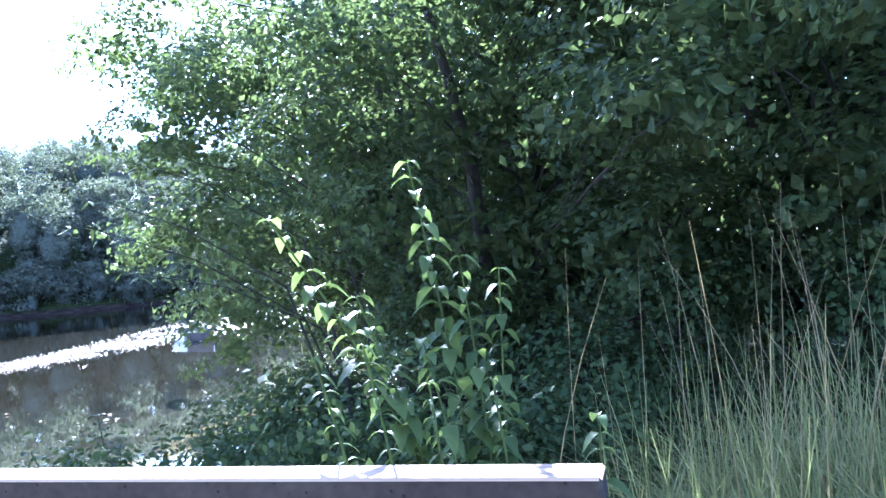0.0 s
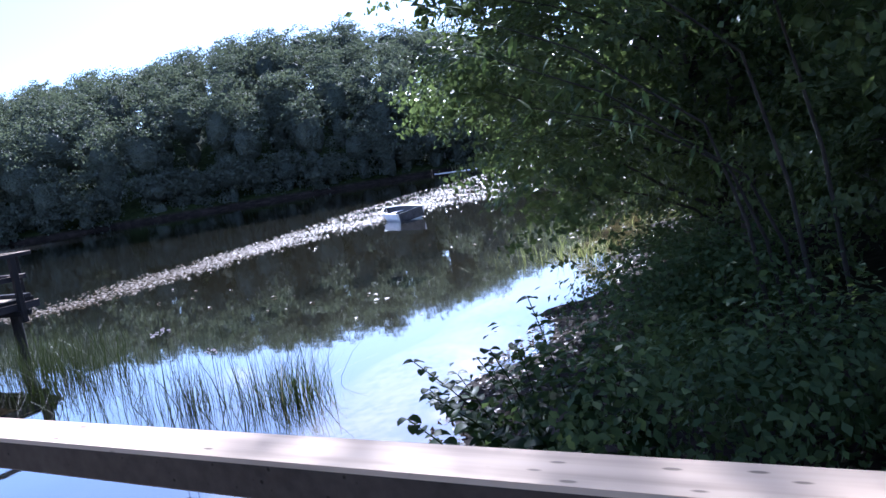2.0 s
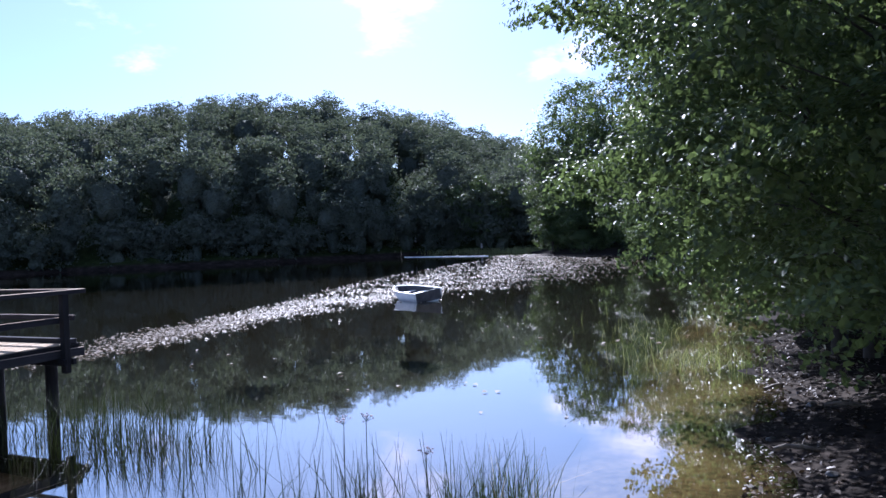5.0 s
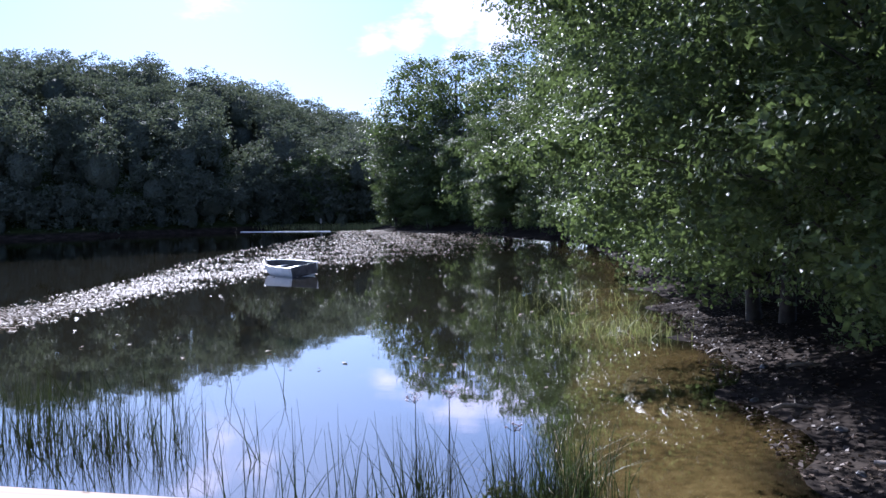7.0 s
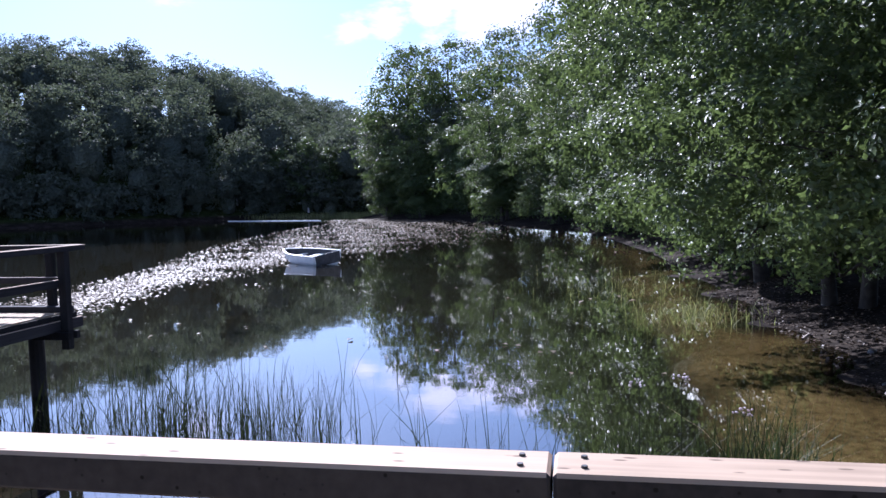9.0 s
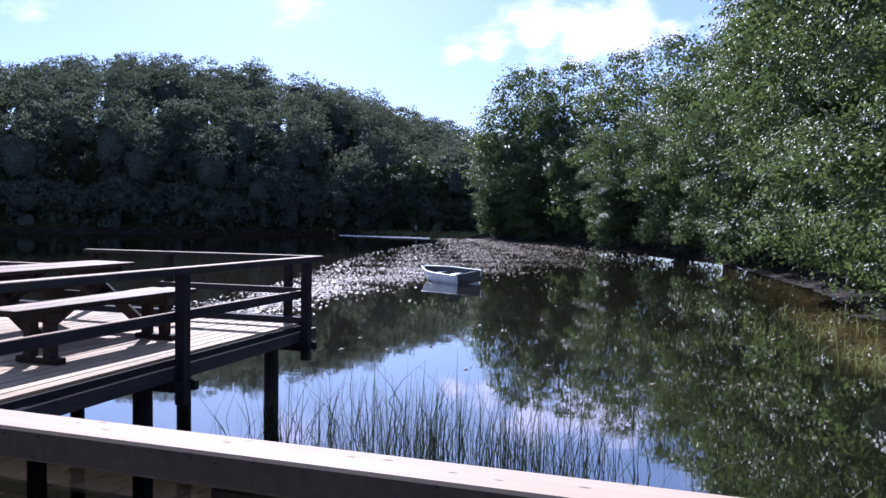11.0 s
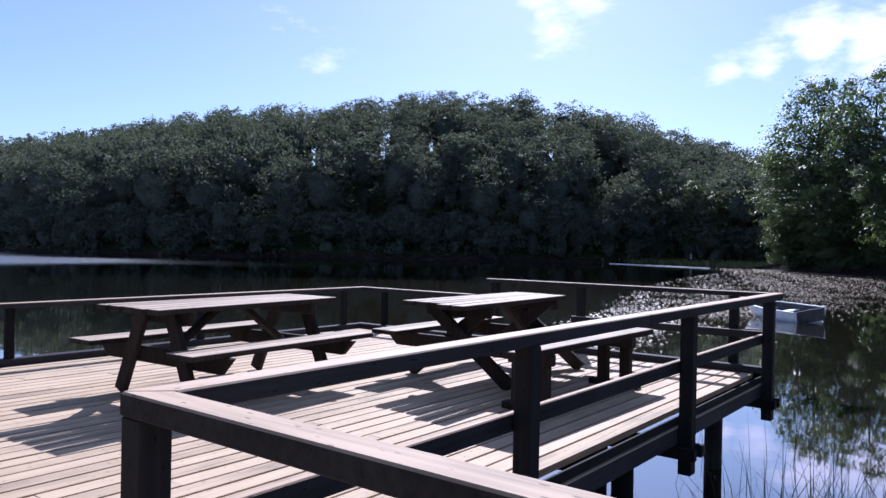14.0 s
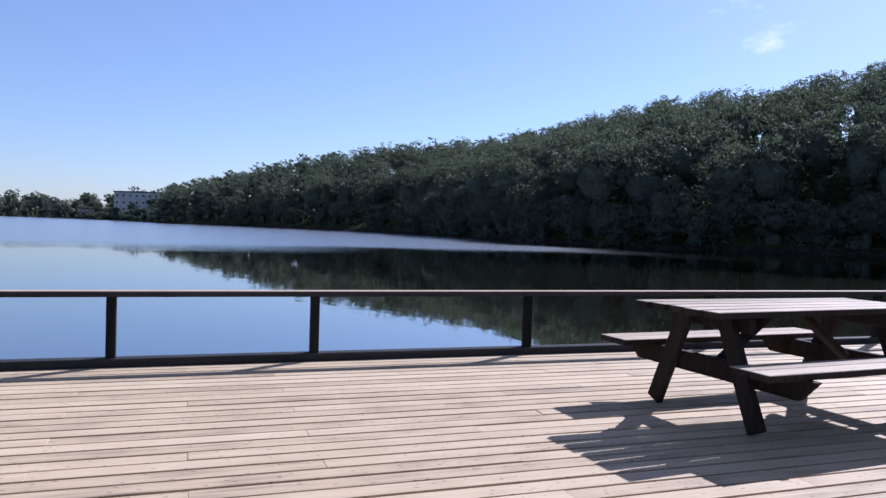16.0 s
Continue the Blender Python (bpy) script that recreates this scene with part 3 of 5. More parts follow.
def build_railings():
    t = 0.068
    joints = [1.36, -3.9, -7.93, -12.37, EX0]
    caps = [((b + 0.002, a - 0.002, 1.752, 1.86, RZ - t, RZ), "rail_x") for a, b in zip(joints, joints[1:])]
    posts = [(x, 1.805, -1.35, RZ - t, 0.095) for x in (1.25, -1.1, -3.45, -5.8, -8.15, -10.5, -12.4)]
    rail = railing("boardwalk_railing", "weathered pale timber handrail along the boardwalk", caps,
            [((-13.9, 1.3, 1.772, 1.815, 0.335, 0.425), "plank_x")], posts)
    for x in joints[1:-1]:
        for dx, y in ((-0.05, 1.785), (-0.05, 1.83), (0.05, 1.785), (0.05, 1.83)):
            bm = bmesh.new()
            bmesh.ops.create_cone(bm, cap_ends=True, segments=8, radius1=0.006, radius2=0.005, depth=0.006)
            bmesh.ops.transform(bm, matrix=pose(x + dx, y, RZ + 0.001), verts=bm.verts)
            part("screw_head", bm, M["rubber"], rail)
    # east side of the deck, from the boardwalk's corner out over the water
    caps = [((EX0, EX1, 1.754, 5.3, RZ - t, RZ), "rail_y"), ((EX0, EX1, 5.304, NY, RZ - t, RZ), "rail_y")]
    mids = [((-14.07, -14.03, 1.86, 8.5, 0.33, 0.425), "rail_y")]
    posts = [(-13.985, 1.806, -1.35, RZ - t, 0.1), (-13.975, 3.835, -0.42, RZ - t, 0.1), (-13.975, 6.15, -0.42, RZ - t, 0.1), (-13.975, 8.45, -0.42, RZ - t, 0.1)]
    railing("deck_railing", "weathered timber railing with a middle rail on the deck's edge", caps, mids, posts)
    caps = [((-17.57, EX0 - 0.003, NY - 0.11, NY, RZ - 0.05, RZ), "rail_x")]
    mids = [((-16.3, -14.1, NY - 0.12, NY - 0.08, 0.35, 0.43), "plank_x")]
    posts = [(-17.45, NY - 0.05, -0.3, RZ - 0.05, 0.09), (-16.2, NY - 0.05, -0.3, RZ - 0.05, 0.09), (-14.4, NY - 0.05, -0.3, RZ - 0.05, 0.09)]
    railing("deck_railing", "weathered timber railing with a middle rail on the deck's lake end", caps, mids, posts)
    lt = 0.612
    caps = [((WX - 0.05, WX + 0.05, DECK_S, 8.74, lt - 0.05, lt), "rail_y"), ((WX + 0.053, -17.75, 8.64, 8.74, lt - 0.05, lt), "rail_x")]
    posts = [(WX, y, -0.3, lt - 0.05, 0.075) for y in (-1.6, 0.07, 1.70, 3.76, 5.9, 8.3)] + [(x, 8.69, -0.3, lt - 0.05, 0.075) for x in (-19.35, -17.9)]
    railing("low_railing", "low dark timber railing round the deck's open water side", caps, [], posts)


build_railings()


def deck_frame(name, label):
    d = thing(name, pose(0, 0, 0), label, "deck", kind="structure")
    return d


def build_deck():
    rng = random.Random(5)
    d = deck_frame("deck", "large bathing deck of sunlit weathered planks on piles")
    e, n = -14.07, 8.72
    # kerbs, fascias and bearers
    part("kerb", box(WX - 0.06, WX + 0.06, DECK_S, n - 0.13, 0.0, 0.07), M["shaded_wood"], d)
    part("kerb", box(WX - 0.06, e, n - 0.12, n, 0.0, 0.07), M["shaded_wood"], d)
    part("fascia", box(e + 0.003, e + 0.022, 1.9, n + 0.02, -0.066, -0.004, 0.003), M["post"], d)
    # Pale top colour draws the bearer's sunlit edge
    lit_top(part("bearer", box(e + 0.003, e + 0.042, 1.95, n + 0.1, -0.20, -0.07), M["shaded_wood"], d), M["rail_y"])
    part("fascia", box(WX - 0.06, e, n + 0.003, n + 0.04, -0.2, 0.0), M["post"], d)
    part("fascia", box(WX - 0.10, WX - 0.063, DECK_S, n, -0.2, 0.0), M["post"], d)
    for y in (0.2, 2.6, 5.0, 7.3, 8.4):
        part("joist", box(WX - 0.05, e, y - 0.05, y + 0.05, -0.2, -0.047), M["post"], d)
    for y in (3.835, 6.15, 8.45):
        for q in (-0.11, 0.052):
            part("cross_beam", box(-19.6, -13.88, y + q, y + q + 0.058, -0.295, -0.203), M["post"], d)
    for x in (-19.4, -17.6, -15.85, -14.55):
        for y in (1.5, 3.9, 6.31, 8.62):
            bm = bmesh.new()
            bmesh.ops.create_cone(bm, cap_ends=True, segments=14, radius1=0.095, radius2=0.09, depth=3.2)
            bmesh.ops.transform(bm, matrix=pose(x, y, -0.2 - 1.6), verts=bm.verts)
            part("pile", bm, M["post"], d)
    # planks, each with its own length and small gaps
    w, gap = 0.140, 0.019
    cuts = [DECK_S, 0.4, 3.3, 6.1, n - 0.125]
    x, i = WX + 0.062, 0
    meshes = {}
    while x + w < e + 0.004:
        off = (0.0, 1.25, 0.55, 1.9)[i % 4]
        ys = [DECK_S] + [c + off - 1.0 for c in cuts[1:-1]] + [n - 0.125]
        for y0, y1 in zip(ys, ys[1:]):
            if y1 - y0 < 0.4:
                continue
            key = (round(y1 - y0, 3))
            if key not in meshes:
                bm = box(0, w - gap, 0.0003, y1 - y0 - 0.0003, -0.045, 0, 0.002)
                me = bpy.data.meshes.new("plank")
                bm.to_mesh(me)
                bm.free()
                me.materials.append(M["plank"])
                meshes[key] = me
            ob = new("plank", meshes[key])
            ob.parent = d
            ob.location = (x, y0, rng.uniform(-0.002, 0.0015))
        x += w
        i += 1
    # the boardwalk that leads to it: planks laid across
    b = deck_frame("boardwalk", "narrow boardwalk of weathered planks along the bank")
    bm = box(0, 0.137, 0, 3.2, -0.045, 0, 0.004)
    me = bpy.data.meshes.new("plank")
    bm.to_mesh(me)
    bm.free()
    me.materials.append(M["plank"])
    x = e + 0.002
    while x < 5.0:
        ob = new("plank", me)
        ob.parent = b
        ob.location = (x, -1.42 + rng.uniform(-0.01, 0.01), rng.uniform(-0.002, 0.001))
        x += 0.143
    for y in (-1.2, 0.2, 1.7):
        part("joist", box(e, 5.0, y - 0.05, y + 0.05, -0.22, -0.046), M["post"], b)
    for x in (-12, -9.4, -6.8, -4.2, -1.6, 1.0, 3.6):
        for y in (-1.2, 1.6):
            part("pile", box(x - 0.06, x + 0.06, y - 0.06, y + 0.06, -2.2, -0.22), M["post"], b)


# ---- furniture on the deck ----
def picnic_table(m, label, ragged=0.006, skew=0.0, crossed=False):
    """Length along y. Tabletop of five boards, a bench each side, A-frames with braces."""
    t = thing("picnic_table", m, label, "picnic table", "picnic tables on the deck")
    L, top = 1.96, 0.745
    w = 0.125
    for k in range(5):
        x = -0.3525 + k * 0.145
        j = ((k * 37) % 5 - 2) * ragged - skew * k
        board = box(x, x + w, -L / 2 + j, L / 2 + j * 0.5, top - 0.042, top, 0.004)
        for v in board.verts:
            # the boards have warped apart at one end
            v.co.x += (k - 2) * 0.014 * -v.co.y / (L / 2)
        lit_top(part("table_board", board, M["table_z"], t), M["table_y"])
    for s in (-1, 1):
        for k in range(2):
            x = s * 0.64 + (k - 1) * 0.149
            lit_top(part("bench_board", box(x + 0.003, x + 0.146, -L / 2, L / 2, 0.405, 0.447, 0.004), M["table_z"], t), M["table_y"])
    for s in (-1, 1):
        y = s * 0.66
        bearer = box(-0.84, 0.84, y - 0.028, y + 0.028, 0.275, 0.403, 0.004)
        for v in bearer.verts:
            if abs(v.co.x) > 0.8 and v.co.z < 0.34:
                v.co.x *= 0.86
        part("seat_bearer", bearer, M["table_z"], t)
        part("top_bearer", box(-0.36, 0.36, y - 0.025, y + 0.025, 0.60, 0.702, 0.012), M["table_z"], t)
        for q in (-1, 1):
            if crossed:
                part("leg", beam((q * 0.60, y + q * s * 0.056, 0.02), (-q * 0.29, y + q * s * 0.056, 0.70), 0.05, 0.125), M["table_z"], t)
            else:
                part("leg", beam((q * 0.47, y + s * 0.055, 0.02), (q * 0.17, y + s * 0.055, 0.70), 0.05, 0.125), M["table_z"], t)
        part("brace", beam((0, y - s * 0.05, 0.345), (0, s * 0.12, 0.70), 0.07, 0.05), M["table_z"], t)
    return t


def long_bench(m):
    b = thing("bench", m, "plain weathered plank bench on paired timber legs", "bench")
    for k in range(2):
        lit_top(part("seat_board", box(-0.19 + k * 0.195, -0.004 + k * 0.195, -1.14, 1.14, 0.452, 0.505, 0.005), M["table_z"], b), M["table_y"])
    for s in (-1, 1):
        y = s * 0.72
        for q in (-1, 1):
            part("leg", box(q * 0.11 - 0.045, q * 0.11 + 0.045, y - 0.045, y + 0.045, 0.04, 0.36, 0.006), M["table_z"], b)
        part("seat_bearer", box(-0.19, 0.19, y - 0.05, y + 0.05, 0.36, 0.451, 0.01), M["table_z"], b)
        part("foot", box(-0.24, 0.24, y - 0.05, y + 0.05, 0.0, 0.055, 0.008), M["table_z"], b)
    return b


picnic_table(pose(-17.40, 4.57, 0, 0, 0, 3.5), "weathered timber picnic table with attached benches on the sunny deck")
picnic_table(pose(-16.15, 6.82, 0, 0, 0, 2.0), "weathered timber picnic table with crossed legs and ragged board ends", 0.02, 0.05, True)
long_bench(pose(-14.95, 6.25, 0, 0, 0, -1))


# ---- the boat ----
def rowing_boat(m):
    b = thing("rowing_boat", m, "small pale grey rowing boat floating at its mooring", "boat")
    L, W = 2.9, 1.25
    st = 15

    def section(u, inset):
        w = (W / 2 - inset) * (1 - max(0, (u - 0.35) / 0.65) ** 2.3 * 0.93)
        sheer = 0.40 + 0.10 * u * u
        keel = -0.14 + 0.32 * max(0, (u - 0.6) / 0.4) ** 2
        return w, sheer, keel + inset * 0.8

    def shell(inset, flip):
        bm = bmesh.new()
        rings = []
        for i in range(st):
            u = i / (st - 1)
            w, top, keel = section(u, inset)
            y = -L / 2 + inset + (L - 2 * inset) * u
            ring = []
            for k in range(11):
                a = math.pi * k / 10
                cx, cz = -math.cos(a), math.sin(a)
                ring.append(bm.verts.new((w * (abs(cx) ** 0.7) * (1 if cx > 0 else -1), y + 0.10 * u * (1 - cz), top - (top - keel) * cz ** 0.8)))
            rings.append(ring)
        for a, c in zip(rings, rings[1:]):
            for k in range(10):
                f = (a[k], a[k + 1], c[k + 1], c[k])
                bm.faces.new(f[::-1] if flip else f).smooth = True
        bm.faces.new(rings[0] if flip else rings[0][::-1])
        return bm

    part("hull", shell(0.0, False), M["hull"], b)
    part("inner_hull", shell(0.045, True), M["hull_in"], b, "grey painted inside of the hull")
    bm = bmesh.new()
    for side in (-1, 1):
        pts = []
        for i in range(st):
            u = i / (st - 1)
            w, top, _ = section(u, 0)
            pts.append((side * w, -L / 2 + L * u + 0.10 * u, top))
        for p, q in zip(pts, pts[1:]):
            tmp = beam(p, (q[0], q[1] + 0.004, q[2]), 0.07, 0.045, 0.012)
            me = bpy.data.meshes.new("tmp")
            tmp.to_mesh(me)
            tmp.free()
            bm.from_mesh(me)
            bpy.data.meshes.remove(me)
    part("gunwale", bm, M["white"], b, "white rubbing strake")
    part("transom", box(-0.56, 0.56, -L / 2 - 0.03, -L / 2 + 0.03, 0.0, 0.42, 0.02), M["hull_in"], b, "dark grey transom board")
    part("thwart", box(-0.57, 0.57, -0.35, -0.08, 0.22, 0.25, 0.008), M["white"], b)
    part("thwart", box(-0.5, 0.5, 0.55, 0.80, 0.24, 0.27, 0.008), M["white"], b)
    return b


rowing_boat(pose(-18.4, 28.0, WATER + 0.02, 0, 0, 54) @ pose(0, 0, 0, 0, -8, 0))


# ---- woods ----
def crown_arrays(rng, lobes, sprays, per, leaf, spread, flat=0.55, shell=0.55, inner=0, inner_leaf=0.2, up=0.15, tumble=0.45):
    """Leaves on the outer part of overlapping lobes (centre, radius xyz); gaps are left between the sprays."""
    w = np.array([r[0] * r[1] + r[1] * r[2] + r[0] * r[2] for _, r in lobes])
    pick = rng.choice(len(lobes), sprays, p=w / w.sum())
    c = np.array([a for a, _ in lobes])[pick]
    r = np.array([a for _, a in lobes])[pick]
    d = unit(rng.normal(size=(sprays, 3)) + np.array([0, 0, up]))
    rad = shell + (1.06 - shell) * rng.random(sprays) ** 0.55
    centre = c + d * r * rad[:, None]
    out = unit(d * np.array([1, 1, 0.7]) + np.array([0, 0, -0.15]))
    step = rng.normal(size=(sprays, per, 3)) * np.array([1, 1, flat]) * spread
    along = out[:, None, :] * (rng.random((sprays, per, 1)) - 0.3) * spread * 2.0
    pos = (centre[:, None, :] + step + along).reshape(-1, 3)
    nrm = (np.repeat(d, per, 0) * 1.1 + rng.normal(size=(sprays * per, 3)) * tumble + np.array([0, 0, 0.45]))
    size = leaf * rng.uniform(0.6, 1.3, len(pos))
    if inner:
        # the shaded heart of every lobe: larger crossing leaves that let no light through
        pick = rng.choice(len(lobes), inner, p=w / w.sum())
        c, r = np.array([a for a, _ in lobes])[pick], np.array([a for _, a in lobes])[pick]
        heart = c + unit(rng.normal(size=(inner, 3))) * r * (0.68 * rng.random(inner) ** 0.4)[:, None]
        pos = np.concatenate([pos, heart])
        nrm = np.concatenate([nrm, rng.normal(size=(inner, 3)) + np.array([0, 0, 0.8])])
        size = np.concatenate([size, inner_leaf * rng.uniform(0.7, 1.2, inner)])
    return leaves(rng, pos, nrm, size, size * 0.62)


def ball_grid(n):
    """A cube's faces cut n by n and drawn out to a unit ball: directions and quads."""
    ticks = np.tan(np.linspace(-1, 1, n + 1) * math.pi / 4)
    pts, quads = [], []
    for axis in range(3):
        for side in (-1.0, 1.0):
            base = len(pts)
            for a in ticks:
                for b in ticks:
                    p = [0.0, 0.0, 0.0]
                    p[axis], p[(axis + 1) % 3], p[(axis + 2) % 3] = side, a * side, b
                    pts.append(p)
            for i in range(n):
                for j in range(n):
                    k = base + i * (n + 1) + j
                    quads.append((k, k + n + 1, k + n + 2, k + 1))
    flat, back = np.unique(np.round(np.array(pts), 6), axis=0, return_inverse=True)
    return unit(flat), np.ravel(back)[np.array(quads)]


def core_arrays(rng, lobes, scale=0.85, n=5, rough=0.2):
    """The close-grown inside of a crown: lumpy masses that let no light through."""
    d, q = ball_grid(n)
    c, r = np.array([a for a, _ in lobes]), np.array([a for _, a in lobes])
    lump = np.zeros((len(lobes), len(d)))
    for freq, amount in ((2.2, 0.5), (4.7, 0.35), (9.0, 0.25)):
        k = unit(rng.normal(size=(len(lobes), 3, 3))) * freq
        lump += amount * np.sin(np.einsum("md,lkd->lmk", d, k) + rng.uniform(0, 6.28, (len(lobes), 1, 3))).sum(2) / 1.7
    lump += rng.normal(0, 0.35, lump.shape)
    v = c[:, None, :] + d[None] * r[:, None, :] * (scale * (1 + rough * lump))[:, :, None]
    f = q[None] + (np.arange(len(lobes)) * len(d))[:, None, None]
    return v.reshape(-1, 3), f.reshape(-1, 4)


def joined(*pieces):
    vs, fs, base = [], [], 0
    for v, f in pieces:
        vs.append(v)
        fs.append(f + base)
        base += len(v)
    return np.concatenate(vs), np.concatenate(fs)


def make_lobes(rng, h, rx, n, low=0.15, lean=(0, 0)):
    """Lobes of a broadleaf crown of height h and half-width rx, from low*h upwards."""
    lobes = []
    for k in range(n):
        u = low + (0.93 - low) * (k + rng.random()) / n
        wide = rx * (math.sin(math.pi * min(1, (u * 0.86 + 0.13))) ** 0.75)
        a = rng.uniform(0, 2 * math.pi)
        q = wide * rng.uniform(0.25, 0.72)
        s = rx * rng.uniform(0.34, 0.52) * (1.05 - 0.35 * u)
        lobes.append(((q * math.cos(a) + lean[0] * u, q * math.sin(a) + lean[1] * u, h * u), (s, s, s * rng.uniform(0.6, 0.85))))
    lobes.append(((lean[0], lean[1], h * 0.9), (rx * 0.36, rx * 0.36, h * 0.09)))
    return lobes


def plume_lobes(rng, h, rx, n, low=0.0, lean=(0, 0), size=0.27, flat=0.6):
    """Plumes of foliage over the outside of a domed crown, uneven in reach, with gaps between them."""
    lobes = []
    hz = h * (1 - low) / 2
    for k in range(n):
        z = -0.92 + 1.9 * (k + rng.random()) / n
        a = k * 2.399963 + rng.uniform(-0.45, 0.45)
        wide = math.sqrt(max(0.03, 1 - abs(z) ** (2.2 if z > 0 else 3.2)))
        reach = rng.uniform(0.5, 1.1)
        s = rx * size * rng.uniform(0.75, 1.3) * (1.0 - 0.15 * z)
        q = max(0.05, rx * wide * reach - s * 0.5)
        u = (z * 0.5 + 0.5)
        lobes.append(((q * math.cos(a) + lean[0] * u, q * math.sin(a) + lean[1] * u, low * h + hz * (1 + z * (0.86 + 0.14 * reach)) - s * 0.3), (s, s, s * flat * rng.uniform(0.8, 1.2))))
    return lobes


def dome_lobes(rng, h, rx, n):
    """Rounded boughs over the top and flanks of one broad dome."""
    lobes = [((0, 0, h * 0.58), (rx * 0.72, rx * 0.72, h * 0.33))]
    for k in range(n):
        u = (k + 0.5) / n
        a = k * 2.399963 + rng.uniform(-0.5, 0.5)
        up = 1.0 - 1.35 * u
        wide = math.sqrt(max(0.05, 1 - up * up)) if up > 0 else 1.0
        s = rx * rng.uniform(0.36, 0.56)
        lobes.append(((wide * (rx - s * 0.8) * math.cos(a), wide * (rx - s * 0.8) * math.sin(a), h * (0.62 + 0.38 * up) - s * 0.7 * max(up, 0)), (s, s, s * rng.uniform(0.65, 0.9))))
    return lobes


def build_far_woods():
    """The wooded slopes across the lake, beyond counting."""
    rng = np.random.default_rng(11)
    vs, fs, base = [], [], 0
    spots = []
    for x0, x1, y0, y1, space in ((-210, -20, 40, 185, 8.0), (-345, -210, -20, 120, 10.0), (-640, -345, -190, 40, 11.5)):
        for gx in np.arange(x0, x1, space):
            for gy in np.arange(y0, y1, space):
                spots.append((gx + rng.uniform(-0.5, 0.5) * space, gy + rng.uniform(-0.5, 0.5) * space))
    west = SHORE[15:27]
    for a, b in zip(west, west[1:]):
        length = np.hypot(*(b - a))
        far = np.hypot(*((a + b) / 2 - np.array([-11, 0])))
        nrm = np.array([(b - a)[1], -(b - a)[0]]) / length
        for t in np.arange(0, length, 4.0 if far < 210 else 9.0):
            p = a + (b - a) / length * (t + rng.uniform(-1.5, 1.5)) + nrm * rng.uniform(0.5, 3.5)
            spots.append((p[0], p[1]))
    x, y = np.array([s[0] for s in spots]), np.array([s[1] for s in spots])
    sd, z = shore_distance(x, y), land_height(x, y)
    for (px, py), dist, gz in zip(spots, sd, z):
        far = math.hypot(px + 11, py)
        bear = math.degrees(math.atan2(-(px + 11), py))
        if dist < 0.4 or dist > (74 if far < 330 else 55) or bear < 7 or bear > 112:
            continue
        edge = dist < 3
        h = rng.uniform(13.5, 16.0) * (1.0 if far < 340 else 0.85)
        if edge:
            h *= rng.uniform(0.3, 0.75)
        if far > 330 and 91.0 < bear < 97.5 and dist < 16:
            h *= 0.6
        rx = rng.uniform(4.6, 6.4) * (h / 15) ** 0.4
        if far > 345:
            h, rx = h * rng.uniform(0.45, 1.2), rx * rng.uniform(0.6, 0.95)
        # a domed crown of rounded boughs; at the wood's edge it is closed down to the ground, inside only the top comes to light
        front = dist < 14 or dist > 48 or edge or far > 215
        lobes = dome_lobes(rng, h, rx, 10) if front else dome_lobes(rng, h, rx, 10)[:8]
        heart = lobes[:1] + [((0, 0, h * 0.25), (rx * (0.36 if front else 0.8), rx * (0.36 if front else 0.8), h * 0.3))]
        if front:
            lobes += make_lobes(rng, h * 0.6, rx * 0.85, 5, -0.03)
        near = far < 215
        n, per, leaf = (265, 9, 0.24) if near else (130, 9, 0.32) if far < 320 else (70, 7, 0.48)
        if not front:
            n = int(n * 0.5)
        v, f = joined(crown_arrays(rng, lobes[1:], n, per, leaf, 0.36, shell=0.72, up=0.7, tumble=0.9), core_arrays(rng, heart, 0.6, 4, 0.3))
        vs.append(v + np.array([px, py, gz - 0.3]))
        fs.append(f + base)
        base += len(v)
        if 3 < dist < 20 and far < 260:
            tv, tf = tubes([[((px, py, gz - 0.5), 0.22), ((px + rng.uniform(-0.5, 0.5), py, gz + h * 0.55), 0.12)]], 5)
            vs.append(tv)
            fs.append(tf + base)
            base += len(tv)
    me = raw_mesh("far_woods", np.concatenate(vs), np.concatenate(fs))
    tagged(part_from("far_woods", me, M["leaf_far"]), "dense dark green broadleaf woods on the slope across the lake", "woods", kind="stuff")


build_far_woods()


